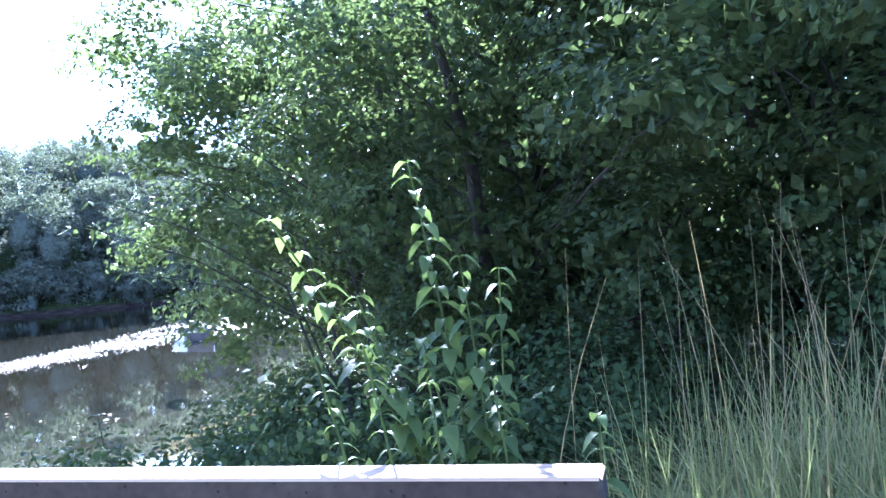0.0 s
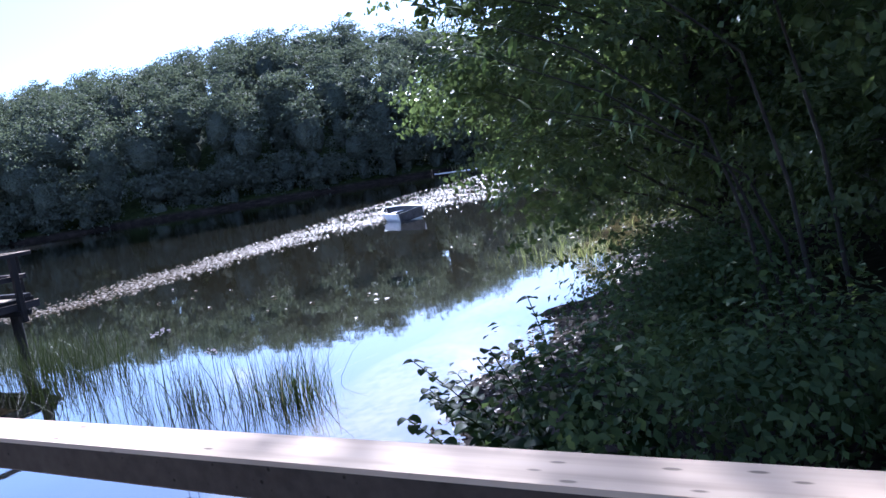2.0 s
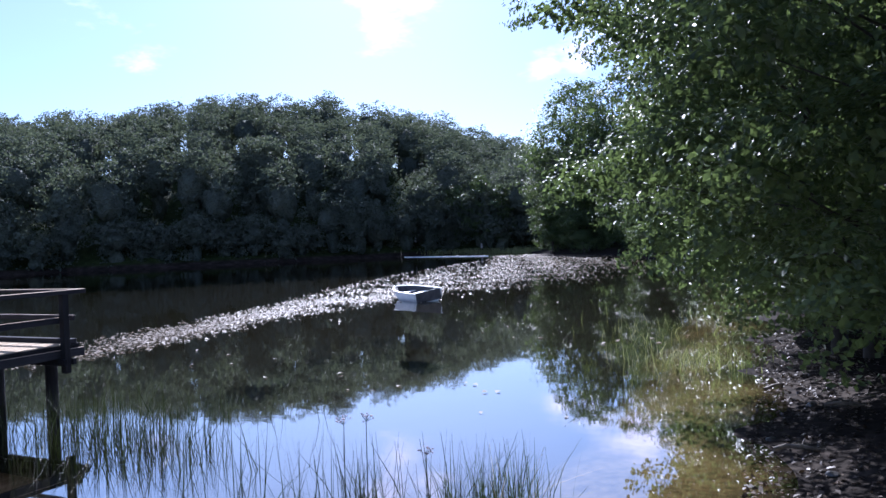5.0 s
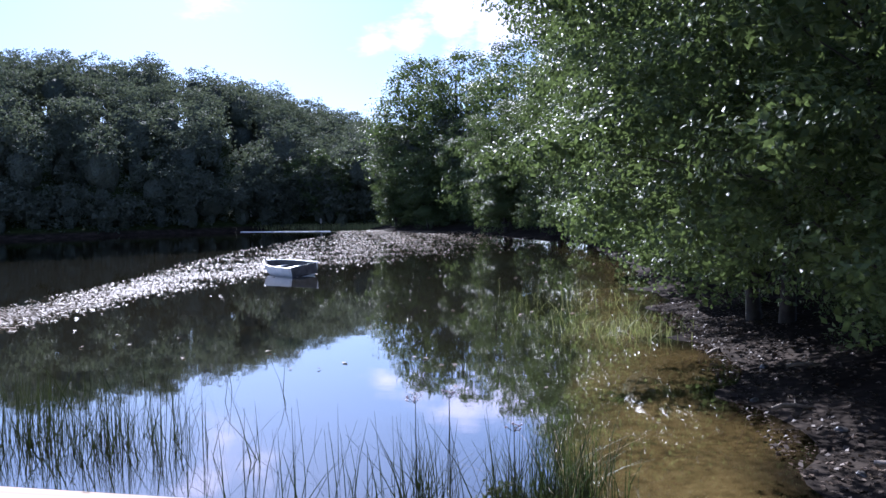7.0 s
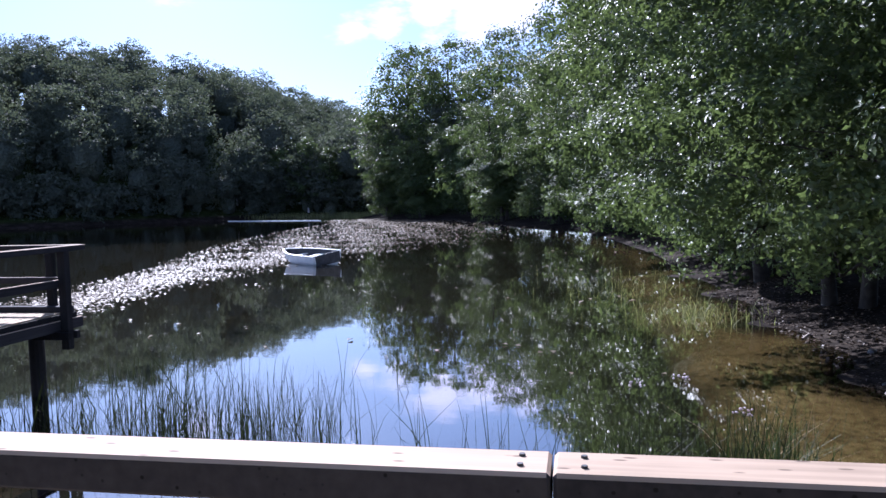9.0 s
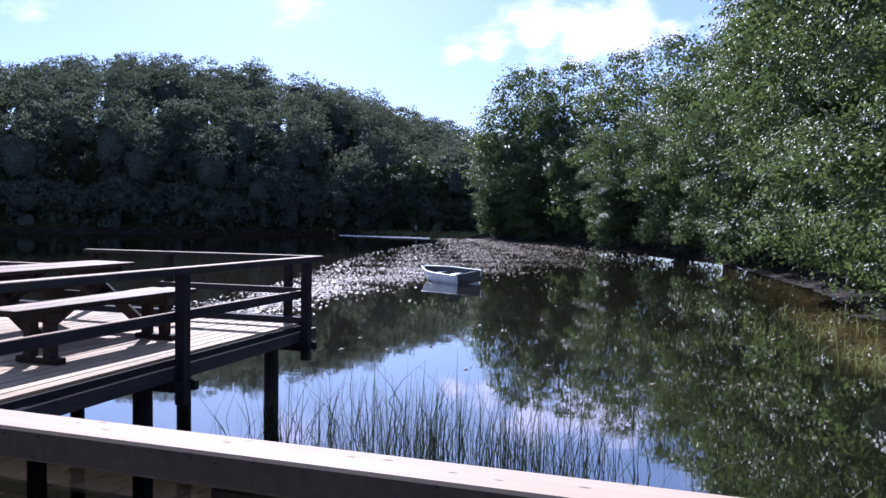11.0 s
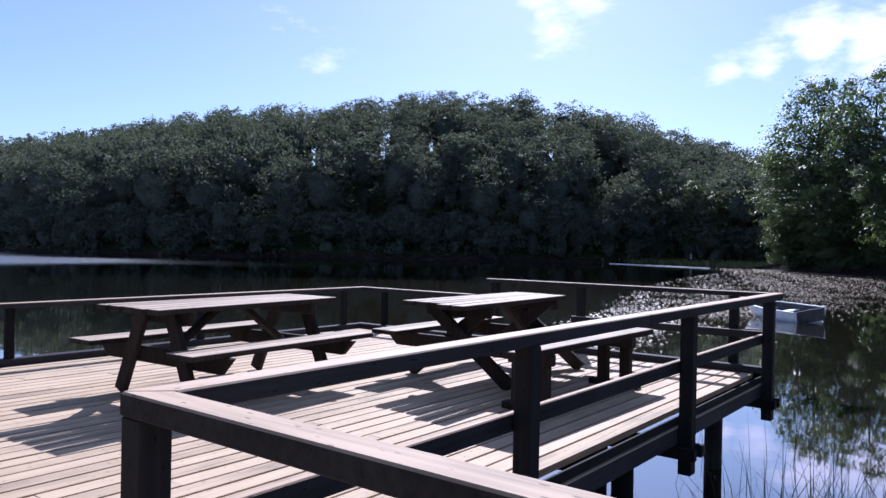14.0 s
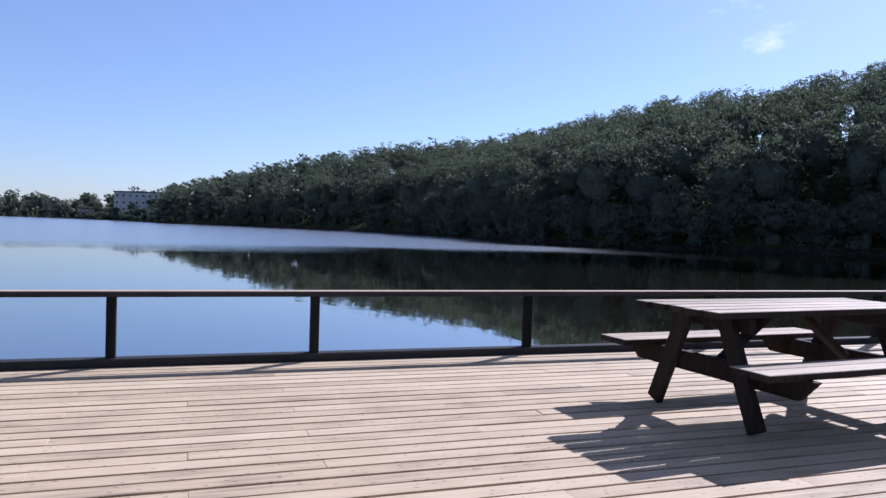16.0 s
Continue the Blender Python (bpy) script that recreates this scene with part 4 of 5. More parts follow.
def make_tree(name, seed, h, rx, label, sprays, per, leaf, low=0.1, lobes_n=16, lean=(0, 0), stems=1, mat="leaf", spread=0.34, flat=0.4, extra=(), lobe=0.24, heart_leaf=0.10, inner=3500, closed=True, bark="bark"):
    rng = np.random.default_rng(seed)
    t = thing(name, pose(0, 0, 0), label, "tree", "trees on the east bank")
    lobes = plume_lobes(rng, h, rx, lobes_n, low, lean, lobe, 0.62) + list(extra)
    paths = []
    for s in range(stems):
        a = rng.uniform(0, 6.28)
        o = np.array([math.cos(a), math.sin(a), 0]) * (0.35 if stems > 1 else 0)
        r = h * 0.011 + 0.02
        top = np.array([lean[0], lean[1], h * 0.85]) + o * 3
        pts = [(o + (top - o) * u + np.array([math.sin(u * 7 + s), math.cos(u * 6 + s), 0]) * 0.18 * u, r * (1 - 0.85 * u) + 0.015) for u in (0, 0.12, 0.3, 0.5, 0.7, 0.86, 1)]
        pts[0] = (pts[0][0] - np.array([0, 0, 0.4]), r * 1.5)
        paths.append(pts)
    for path in paths:
        part_from("trunk", raw_mesh("trunk", *tubes([path], 8)), M[bark], t)
    limbs = []
    for c, r in lobes:
        c = np.array(c)
        u = max(0.08, min(0.8, c[2] / h - 0.14))
        p0 = np.array([lean[0], lean[1], 0]) * u + np.array([0, 0, h * u * 0.9])
        d = c - p0
        wob = rng.normal(0, 0.07, (3, 3)) * np.linalg.norm(d) * 0.5
        r0 = 0.014 + 0.0016 * h
        limbs.append([(p0, r0), (p0 + d * 0.3 + wob[0] + np.array([0, 0, 0.12]), r0 * 0.75), (p0 + d * 0.6 + wob[1] + np.array([0, 0, 0.16]), r0 * 0.5), (p0 + d * 0.85 + wob[2] * 0.5, r0 * 0.28), (c, 0.004)])
    for path in limbs:
        part_from("limb", raw_mesh("limb", *tubes([path], 5)), M["bark"], t)
    heart = [((lean[0] * u, lean[1] * u, h * (low + (1 - low) * u)), (rx * 0.62, rx * 0.62, h * 0.16)) for u in (0.2, 0.42, 0.64)]
    pieces = [crown_arrays(rng, lobes, sprays, per, leaf, spread, flat, shell=0.78, inner=inner, inner_leaf=heart_leaf, up=0.6),
              crown_arrays(rng, heart, 60, 3, heart_leaf, 0.4, inner=inner // 2, inner_leaf=heart_leaf * 1.2)]
    if closed:
        pieces.append(core_arrays(rng, [(c, tuple(q * 0.6 for q in r)) for c, r in heart[:2]], 1.0, 6, 0.2))
    v, f = joined(*pieces)
    part_from("crown", raw_mesh("crown", v, f), M[mat], t)
    return t


def ground_at(x, y):
    return float(land_height(np.array([x]), np.array([y]))[0])


def place(ob, x, y, turn=0, s=1.0, lift=0.0):
    ob.matrix_world = pose(x, y, ground_at(x, y) + lift, 0, 0, turn) @ Matrix.Scale(s, 4)
    return ob


def place_copy(ob, x, y, turn, s):
    c = copy_thing(ob, pose(x, y, ground_at(x, y), 0, 0, turn))
    c.scale = (s, s, s)
    return c


def build_bank_trees():
    # alders and willows leaning over the water
    a = make_tree("alder", 21, 10.5, 4.4, "leafy green alder leaning over the lake's edge", 1150, 25, 0.062, low=0.0, lobes_n=24, flat=0.45, lean=(-1.2, 0.0), stems=3, spread=0.15, lobe=0.27)
    b = make_tree("willow", 22, 14.0, 4.8, "tall leafy willow on the lake's bank", 950, 25, 0.085, low=0.02, lobes_n=28, flat=0.5, lean=(-0.8, 0), stems=2, spread=0.2, lobe=0.28, heart_leaf=0.14)
    c = make_tree("oak", 23, 17.0, 5.6, "tall broadleaf tree with dense dark green crown", 780, 21, 0.135, low=0.0, lobes_n=52, spread=0.34, flat=0.5, lobe=0.28, heart_leaf=0.2, inner=2500)
    # Out of view on the land side: added to block sky light from the south
    e = make_tree("oak", 24, 17.0, 5.6, "unseen broadleaf tree added behind the boardwalk to hold back sky light", 200, 18, 0.24, low=0.0, lobes_n=16, spread=0.45, flat=0.5, lobe=0.3)
    place(e, -34, -19, 10, 1.2)
    place(a, -3.3, 19.5, 0)
    place(b, -3.6, 29.0, 40)
    place(c, -3.4, 42.0, 0)
    for ob, x, y, turn, s in ((a, -3.2, 25.0, 20, 1.05), (b, -3.8, 35.5, -20, 1.0), (a, -5.4, 46.0, 20, 1.05), (b, -6.6, 51.5, 0, 1.05), (c, -3.0, 57.0, 60, 1.0),
                              (b, -9.6, 61.0, 30, 0.95), (c, -9.5, 70.0, 130, 1.1), (a, -15.0, 71.5, 40, 1.1), (c, -16.0, 82.0, 200, 1.2), (b, -20.5, 87.0, 10, 0.95),
                              (c, -24.5, 96.0, 250, 1.33), (c, -32.0, 106.0, 20, 1.42), (b, -33.5, 99.0, 70, 0.85), (a, -27.5, 92.5, 10, 0.95), (c, 2.5, 27.0, 80, 0.9), (c, 2.0, 38.0, 150, 0.95),
                              (e, -23, -15, 70, 1.3), (e, -12, -13, 140, 1.3), (e, -1, -12, 220, 1.3), (e, 9, -10, 300, 1.2)):
        place_copy(ob, x, y, turn, s)
    # birches at the far end of the lake
    w = make_tree("birch", 25, 12.0, 3.0, "slender birch with a pale trunk at the far shore", 260, 18, 0.16, low=0.18, lobes_n=22, spread=0.35, lobe=0.26, bark="birch_bark")
    place(w, -59.5, 123.5, 0)
    for x, y, turn, s in ((-54.0, 122.0, 100, 1.1), (-66.5, 120.5, 220, 0.85), (-49.5, 121.0, 160, 0.95)):
        place_copy(w, x, y, turn, s)
    # the near trees by the start of the boardwalk
    d = make_tree("alder", 31, 7.2, 3.4, "dense dark alder overhanging the muddy shore", 1250, 27, 0.044, low=0.10, lobes_n=26, lean=(-0.4, 0), stems=3, spread=0.11, flat=0.45, lobe=0.26, heart_leaf=0.08, inner=7000, closed=False,
                  extra=(((-4.3, 0.4, 2.75), (0.6, 0.5, 0.22)), ((-3.4, 0.5, 2.95), (0.8, 0.7, 0.35)), ((-3.9, -0.6, 5.7), (0.9, 0.8, 0.55)), ((-2.9, -0.2, 5.2), (0.9, 0.8, 0.55)), ((-3.2, -0.4, 6.9), (1.2, 1.1, 0.8)), ((-2.3, 0.0, 3.6), (0.9, 0.8, 0.55)),
                         ((-2.0, -2.2, 2.6), (0.8, 0.8, 0.55)), ((-1.2, -2.0, 1.4), (0.9, 0.9, 0.7))))
    place(d, -2.3, 10.5, 0)
    place_copy(d, -3.3, 14.6, 5, 1.08)
    place_copy(d, 0.2, 7.6, 120, 0.85)
    place_copy(d, 3.0, 7.4, 80, 0.9)
    place_copy(d, 1.6, 11.5, 200, 1.1)
    place_copy(d, 5.6, 8.6, 300, 1.0)


build_bank_trees()


# ---- plants at the water's edge ----
def reed_bed(name, label, seed, spots, n, h, width, mat="reed", lean=0.16):
    rng = np.random.default_rng(seed)
    pos = []
    for x, y, rx, ry, share in spots:
        k = int(n * share)
        pos.append(np.stack([rng.normal(x, rx, k), rng.normal(y, ry, k), np.zeros(k)], 1))
    pos = np.concatenate(pos)
    pos[:, 2] = np.minimum(land_height(pos[:, 0], pos[:, 1]), WATER) - 0.02
    pos[:, 2] = np.maximum(pos[:, 2], WATER - 0.4)
    hh = (WATER - pos[:, 2]) + h * rng.uniform(0.45, 1.1, len(pos))
    v, f = blades(rng, pos, hh, np.abs(rng.normal(0, lean, len(pos))) + 0.03, np.full(len(pos), width))
    tagged(part_from(name, raw_mesh(name, v, f), M[mat]), label, "reeds", kind="stuff")


reed_bed("reeds", "thin dark green reeds standing in shallow water", 41,
         ((-12.0, 7.5, 0.75, 0.33, 0.46), (-13.4, 7.2, 0.45, 0.38, 0.12), (-10.7, 7.3, 0.4, 0.3, 0.16), (-9.0, 6.9, 0.6, 0.2, 0.012), (-8.7, 6.1, 0.55, 0.2, 0.05), (-7.55, 6.4, 0.08, 0.07, 0.07), (-7.3, 6.55, 0.12, 0.1, 0.04), (-6.85, 6.6, 0.13, 0.1, 0.06), (-6.5, 6.7, 0.14, 0.1, 0.07), (-6.25, 6.8, 0.1, 0.1, 0.03), (-7.9, 6.2, 0.2, 0.15, 0.03), (-13.0, 9.4, 1.2, 0.4, 0.05)),
         1050, 0.72, 0.0072, "reed", 0.33)
reed_bed("reeds", "clump of green and straw reeds by the silty shallows", 42, ((-6.5, 6.8, 0.22, 0.16, 0.7), (-6.25, 6.95, 0.2, 0.15, 0.3)), 180, 0.62, 0.006, "reed_green", 0.4)
reed_bed("dry_stalks", "pale dead reed stalks leaning over the shallows", 45, ((-6.25, 6.9, 0.25, 0.18, 1.0),), 26, 0.65, 0.005, "straw", 0.6)
reed_bed("reeds", "sparse pale reeds in the silty shallows", 43, ((-5.9, 15.0, 0.7, 0.7, 0.6), (-7.2, 19.5, 0.9, 1.6, 0.4)), 380, 0.34, 0.010, "grass", 0.7)


reed_bed("reed_fringe", "pale green reed fringe along the far end of the lake", 44, tuple((x, y, 1.6, 0.9, 0.125) for x, y in ((-40, 110.5), (-43.5, 115), (-46.5, 117.5), (-50, 119), (-53.5, 119.5), (-57, 120), (-60, 120.5), (-63, 118.5))),
         2600, 1.0, 0.045, "grass", 0.15)


def flowering_rush(x, y, h, seed):
    """A bare upright stem with an open umbel of small pinkish-white flowers."""
    rng = np.random.default_rng(seed)
    t = thing("flowering_rush", pose(x, y, WATER - 0.15), "tall flowering rush with an open umbel of small pale flowers", "plant", "flowering rushes in the shallows")
    part_from("stem", raw_mesh("stem", *tubes([[((0, 0, 0), 0.006), ((0.01, 0.0, h * 0.5), 0.005), ((0.015, 0.01, h), 0.003)]], 5)), M["reed"], t)
    for k in range(15):
        d = unit(np.array([rng.normal(), rng.normal(), rng.uniform(0.4, 1.6)]))
        tip = np.array([0.015, 0.01, h]) + d * rng.uniform(0.05, 0.085)
        part_from("ray", raw_mesh("ray", *tubes([[((0.015, 0.01, h), 0.0016), (tip, 0.001)]], 4)), M["reed"], t)
        bm = bmesh.new()
        bmesh.ops.create_icosphere(bm, subdivisions=1, radius=0.008)
        for v in bm.verts:
            v.co = v.co * rng.uniform(0.75, 1.25) + Vector(tip)
        part("flower", bm, M["petal"], t)


def agrimony(x, y, top, seed):
    """A leafy stem that bears a broad loose head of pinkish flowers."""
    rng = np.random.default_rng(seed)
    base = min(ground_at(x, y), WATER) - 0.05
    t = herb(pose(x, y, base), seed, top - base - 0.06, "tall herb with a broad head of dusky pink flowers", 0.12, (0.03, -0.04), 12, "leaf_herb", 0.3)
    tip = np.array([0.03, -0.04, top - base - 0.06])
    for k in range(34):
        a, r = rng.uniform(0, 6.28), 0.10 * math.sqrt(rng.random())
        end = tip + np.array([r * math.cos(a), r * math.sin(a), 0.06 - 3.0 * r * r + rng.uniform(-0.008, 0.008)])
        part_from("ray", raw_mesh("ray", *tubes([[(tip - np.array([0, 0, 0.02]), 0.0016), (end, 0.001)]], 4)), M["reed"], t)
        bm = bmesh.new()
        bmesh.ops.create_icosphere(bm, subdivisions=1, radius=0.017)
        for v in bm.verts:
            v.co = v.co * rng.uniform(0.7, 1.3) + Vector(end)
        part("flower", bm, M["petal"], t)


flowering_rush(-7.48, 6.05, 1.05, 1)
flowering_rush(-7.20, 5.95, 1.12, 2)
flowering_rush(-6.75, 6.1, 0.85, 3)


def stone(x, y, s, seed):
    rng = np.random.default_rng(seed)
    bm = bmesh.new()
    bmesh.ops.create_icosphere(bm, subdivisions=3, radius=s)
    for v in bm.verts:
        n = noise.noise(v.co * (1.3 / s) + Vector((seed, 0, 0)))
        v.co = Vector((v.co.x * 1.5, v.co.y, v.co.z * 0.7)) * (1 + 0.35 * n)
    for f in bm.faces:
        f.smooth = True
    ob = part("stone", bm, M["stone"])
    ob.matrix_world = pose(x, y, max(ground_at(x, y), WATER - 0.06) + s * 0.15, 0, 0, seed * 50)
    tagged(ob, "dark wet stone lying in the shallow water", "stone", "stones by the shore")


for q in ((-4.35, 9.9, 0.045, 1), (-4.0, 7.4, 0.04, 2), (-3.8, 8.6, 0.05, 3), (-3.6, 6.5, 0.045, 4), (-3.9, 11.6, 0.06, 5), (-3.4, 5.6, 0.045, 6)):
    stone(*q)


def driftwood(x, y, length, turn, seed):
    rng = np.random.default_rng(seed)
    pts = [(np.array([length * (u - 0.5), 0.06 * math.sin(u * 5 + seed), 0.03 * math.sin(u * 7)]), 0.022 * (1 - 0.6 * u) + 0.004) for u in np.linspace(0, 1, 7)]
    ob = thing("driftwood", pose(x, y, max(ground_at(x, y), WATER) + 0.02, 0, 0, turn), "thin bleached branch lying on the muddy shore", "branch", "driftwood on the shore")
    part_from("branch", raw_mesh("branch", *tubes([pts], 6)), M["driftwood"], ob)
    for k in range(2):
        a = pts[2 + 2 * k][0]
        tip = a + np.array([0.12, (-1) ** k * 0.14, 0.05])
        part_from("twig", raw_mesh("twig", *tubes([[(a, 0.009), ((a + tip) / 2 + np.array([0, 0, 0.01]), 0.006), (tip, 0.002)]], 5)), M["driftwood"], ob)


for q in ((-3.9, 9.4, 0.9, 30, 1), (-3.6, 7.2, 0.7, -20, 2), (-4.3, 13.2, 1.1, 70, 3), (-3.4, 11.0, 0.8, 10, 4), (-3.1, 5.3, 0.6, 50, 5)):
    driftwood(*q)


def floating_leaves():
    """The mat of floating leaves that drifts across the middle of the lake."""
    rng = np.random.default_rng(51)
    line = np.array([(-19.8, 12.0, 1.1), (-20.6, 17, 1.4), (-21.3, 23, 1.7), (-21.6, 29, 2.4), (-21.5, 36, 5.0), (-22.0, 48, 7.5), (-24.5, 64, 8.0), (-28.5, 84, 7.0), (-36, 100, 6.0)])
    n = 26000
    u = rng.random(n) ** 0.85 * (len(line) - 1)
    i = np.minimum(u.astype(int), len(line) - 2)
    p = line[i] + (line[i + 1] - line[i]) * (u - i)[:, None]
    off = rng.normal(0, 0.55, n)
    off = np.clip(off, -1.15, 1.6)
    pos = np.stack([p[:, 0] + off * p[:, 2], p[:, 1] + rng.normal(0, 1.0, n), np.zeros(n)], 1)
    keep = np.sin(pos[:, 0] * 1.3 + pos[:, 1] * 0.5) + np.sin(pos[:, 1] * 1.1 - pos[:, 0] * 0.4) + rng.normal(0, 1.1, n) > -0.7
    extra = 240
    stray = np.stack([rng.uniform(-19, -6, extra), rng.uniform(9.5, 34, extra), np.zeros(extra)], 1)
    stray = stray[np.sin(stray[:, 1] * 0.9 + stray[:, 0] * 0.25) > 0.55]
    pos = np.concatenate([pos[keep], stray])
    pos[:, 2] = WATER + rng.uniform(0.004, 0.02, len(pos))
    nrm = np.array([0, 0, 1.0]) + rng.normal(0, 0.11, (len(pos), 3))
    size = rng.uniform(0.032, 0.075, len(pos)) * (1 + np.clip(pos[:, 1] - 25, 0, 60) / 60)
    v, f = leaves(rng, pos, nrm, size, size * 0.75)
    tagged(part_from("floating_leaves", raw_mesh("floating_leaves", v, f), M["lily"]), "mat of pale floating leaves drifting on the lake", "water plants", kind="stuff")


floating_leaves()


def leaf_litter():
    rng = np.random.default_rng(52)
    n = 3600
    y = rng.uniform(3.5, 19, n)
    x = np.interp(y, SHORE[:10, 1], SHORE[:10, 0]) + np.abs(rng.normal(0, 1.1, n)) - 0.35
    pos = np.stack([x, y, np.maximum(land_height(x, y), WATER) + 0.012], 1)
    nrm = np.array([0, 0, 1.0]) + rng.normal(0, 0.35, (n, 3))
    size = rng.uniform(0.018, 0.04, n)
    v, f = leaves(rng, pos, nrm, size, size * 0.6)
    tagged(part_from("leaf_litter", raw_mesh("leaf_litter", v, f), M["litter"]), "brown fallen leaves strewn over the muddy shore", "leaf litter", kind="stuff")


leaf_litter()


def undergrowth():
    """Low bushes under the trees and beside the boardwalk."""
    for seed, x, y, h, rx, n in ((61, -1.3, 4.6, 1.0, 1.1, 420), (62, -1.9, 6.4, 1.1, 1.1, 380), (63, 0.3, 4.6, 1.2, 1.2, 420), (64, -0.4, 3.3, 0.7, 0.8, 300), (65, -2.4, 3.3, 0.6, 0.6, 240),
                                 (66, 1.4, 6.0, 1.5, 1.4, 380), (67, -2.2, 8.8, 0.9, 1.0, 260), (68, 3.6, 5.6, 1.6, 1.4, 360), (69, -2.6, 12.0, 1.1, 1.1, 220), (70, 5.5, 4.8, 1.5, 1.4, 300)):
        rng = np.random.default_rng(seed)
        b = thing("bush", pose(x, y, ground_at(x, y)), "dense green bush in the shade of the bank", "bush", "bushes on the bank")
        lobes = [((rng.uniform(-0.6, 0.6) * rx, rng.uniform(-0.6, 0.6) * rx, h * rng.uniform(0.25, 0.75)), (rx * 0.45, rx * 0.45, h * 0.3)) for _ in range(9)]
        stems = [[((c[0] * 0.25, c[1] * 0.25, -0.1), 0.014), ((c[0] * 0.6, c[1] * 0.6, c[2] * 0.6), 0.010), (c, 0.005)] for c, _ in lobes]
        for path in stems:
            part_from("stem", raw_mesh("stem", *tubes([path], 5)), M["bark"], b)
        v, f = crown_arrays(rng, lobes, int(n * 1.2), 14, 0.028, 0.10, shell=0.3)
        part_from("foliage", raw_mesh("foliage", v, f), M["leaf_bush"], b)


undergrowth()


def herb(m, seed, h, label, leaf_len, lean, pairs, mat="leaf_herb", wide=0.28, droop=0.75):
    """An upright herb: one bent stem with pairs of drooping pointed leaves."""
    rng = np.random.default_rng(seed)
    t = thing("herb", m, label, "plant", "herbs beside the boardwalk")
    pts = [(np.array([lean[0] * u * u, lean[1] * u * u, h * u]), 0.007 * (1 - 0.7 * u) + 0.001) for u in np.linspace(0, 1, 8)]
    part_from("stem", raw_mesh("stem", *tubes([pts], 5)), M[mat], t)
    vs, fs = [], []
    for k in range(pairs):
        u = 0.22 + 0.78 * k / (pairs - 1)
        c = np.array([lean[0] * u * u, lean[1] * u * u, h * u])
        for s in (0, 1):
            a = k * 2.4 + s * math.pi + rng.uniform(-0.8, 0.8)
            d = np.array([math.cos(a), math.sin(a), rng.uniform(0.0, 0.5)])
            side = np.array([-math.sin(a), math.cos(a), 0])
            L = leaf_len * rng.uniform(0.55, 1.1) * (1 - 0.45 * max(0, u - 0.6) / 0.4)
            W = L * wide
            rows = []
            for q, w in (((0.05, 0.3), (0.25, 0.95), (0.55, 1.0), (0.85, 0.7), (1.0, 0.15)) if wide > 0.9 else ((0.05, 0.1), (0.3, 0.85), (0.6, 0.8), (0.85, 0.4), (1.0, 0.02))):
                p = c + d * L * q + np.array([0, 0, -droop * L * q * q])
                rows += [p - side * W * w * 0.5 + np.array([0, 0, W * w * 0.18]), p, p + side * W * w * 0.5 + np.array([0, 0, W * w * 0.18])]
            base = len(vs)
            vs += rows
            for r in range(4):
                for e in range(2):
                    fs.append((base + r * 3 + e, base + r * 3 + e + 1, base + r * 3 + e + 4, base + r * 3 + e + 3))
    part_from("foliage", raw_mesh("foliage", np.array(vs), np.array(fs)), M[mat], t)
    return t


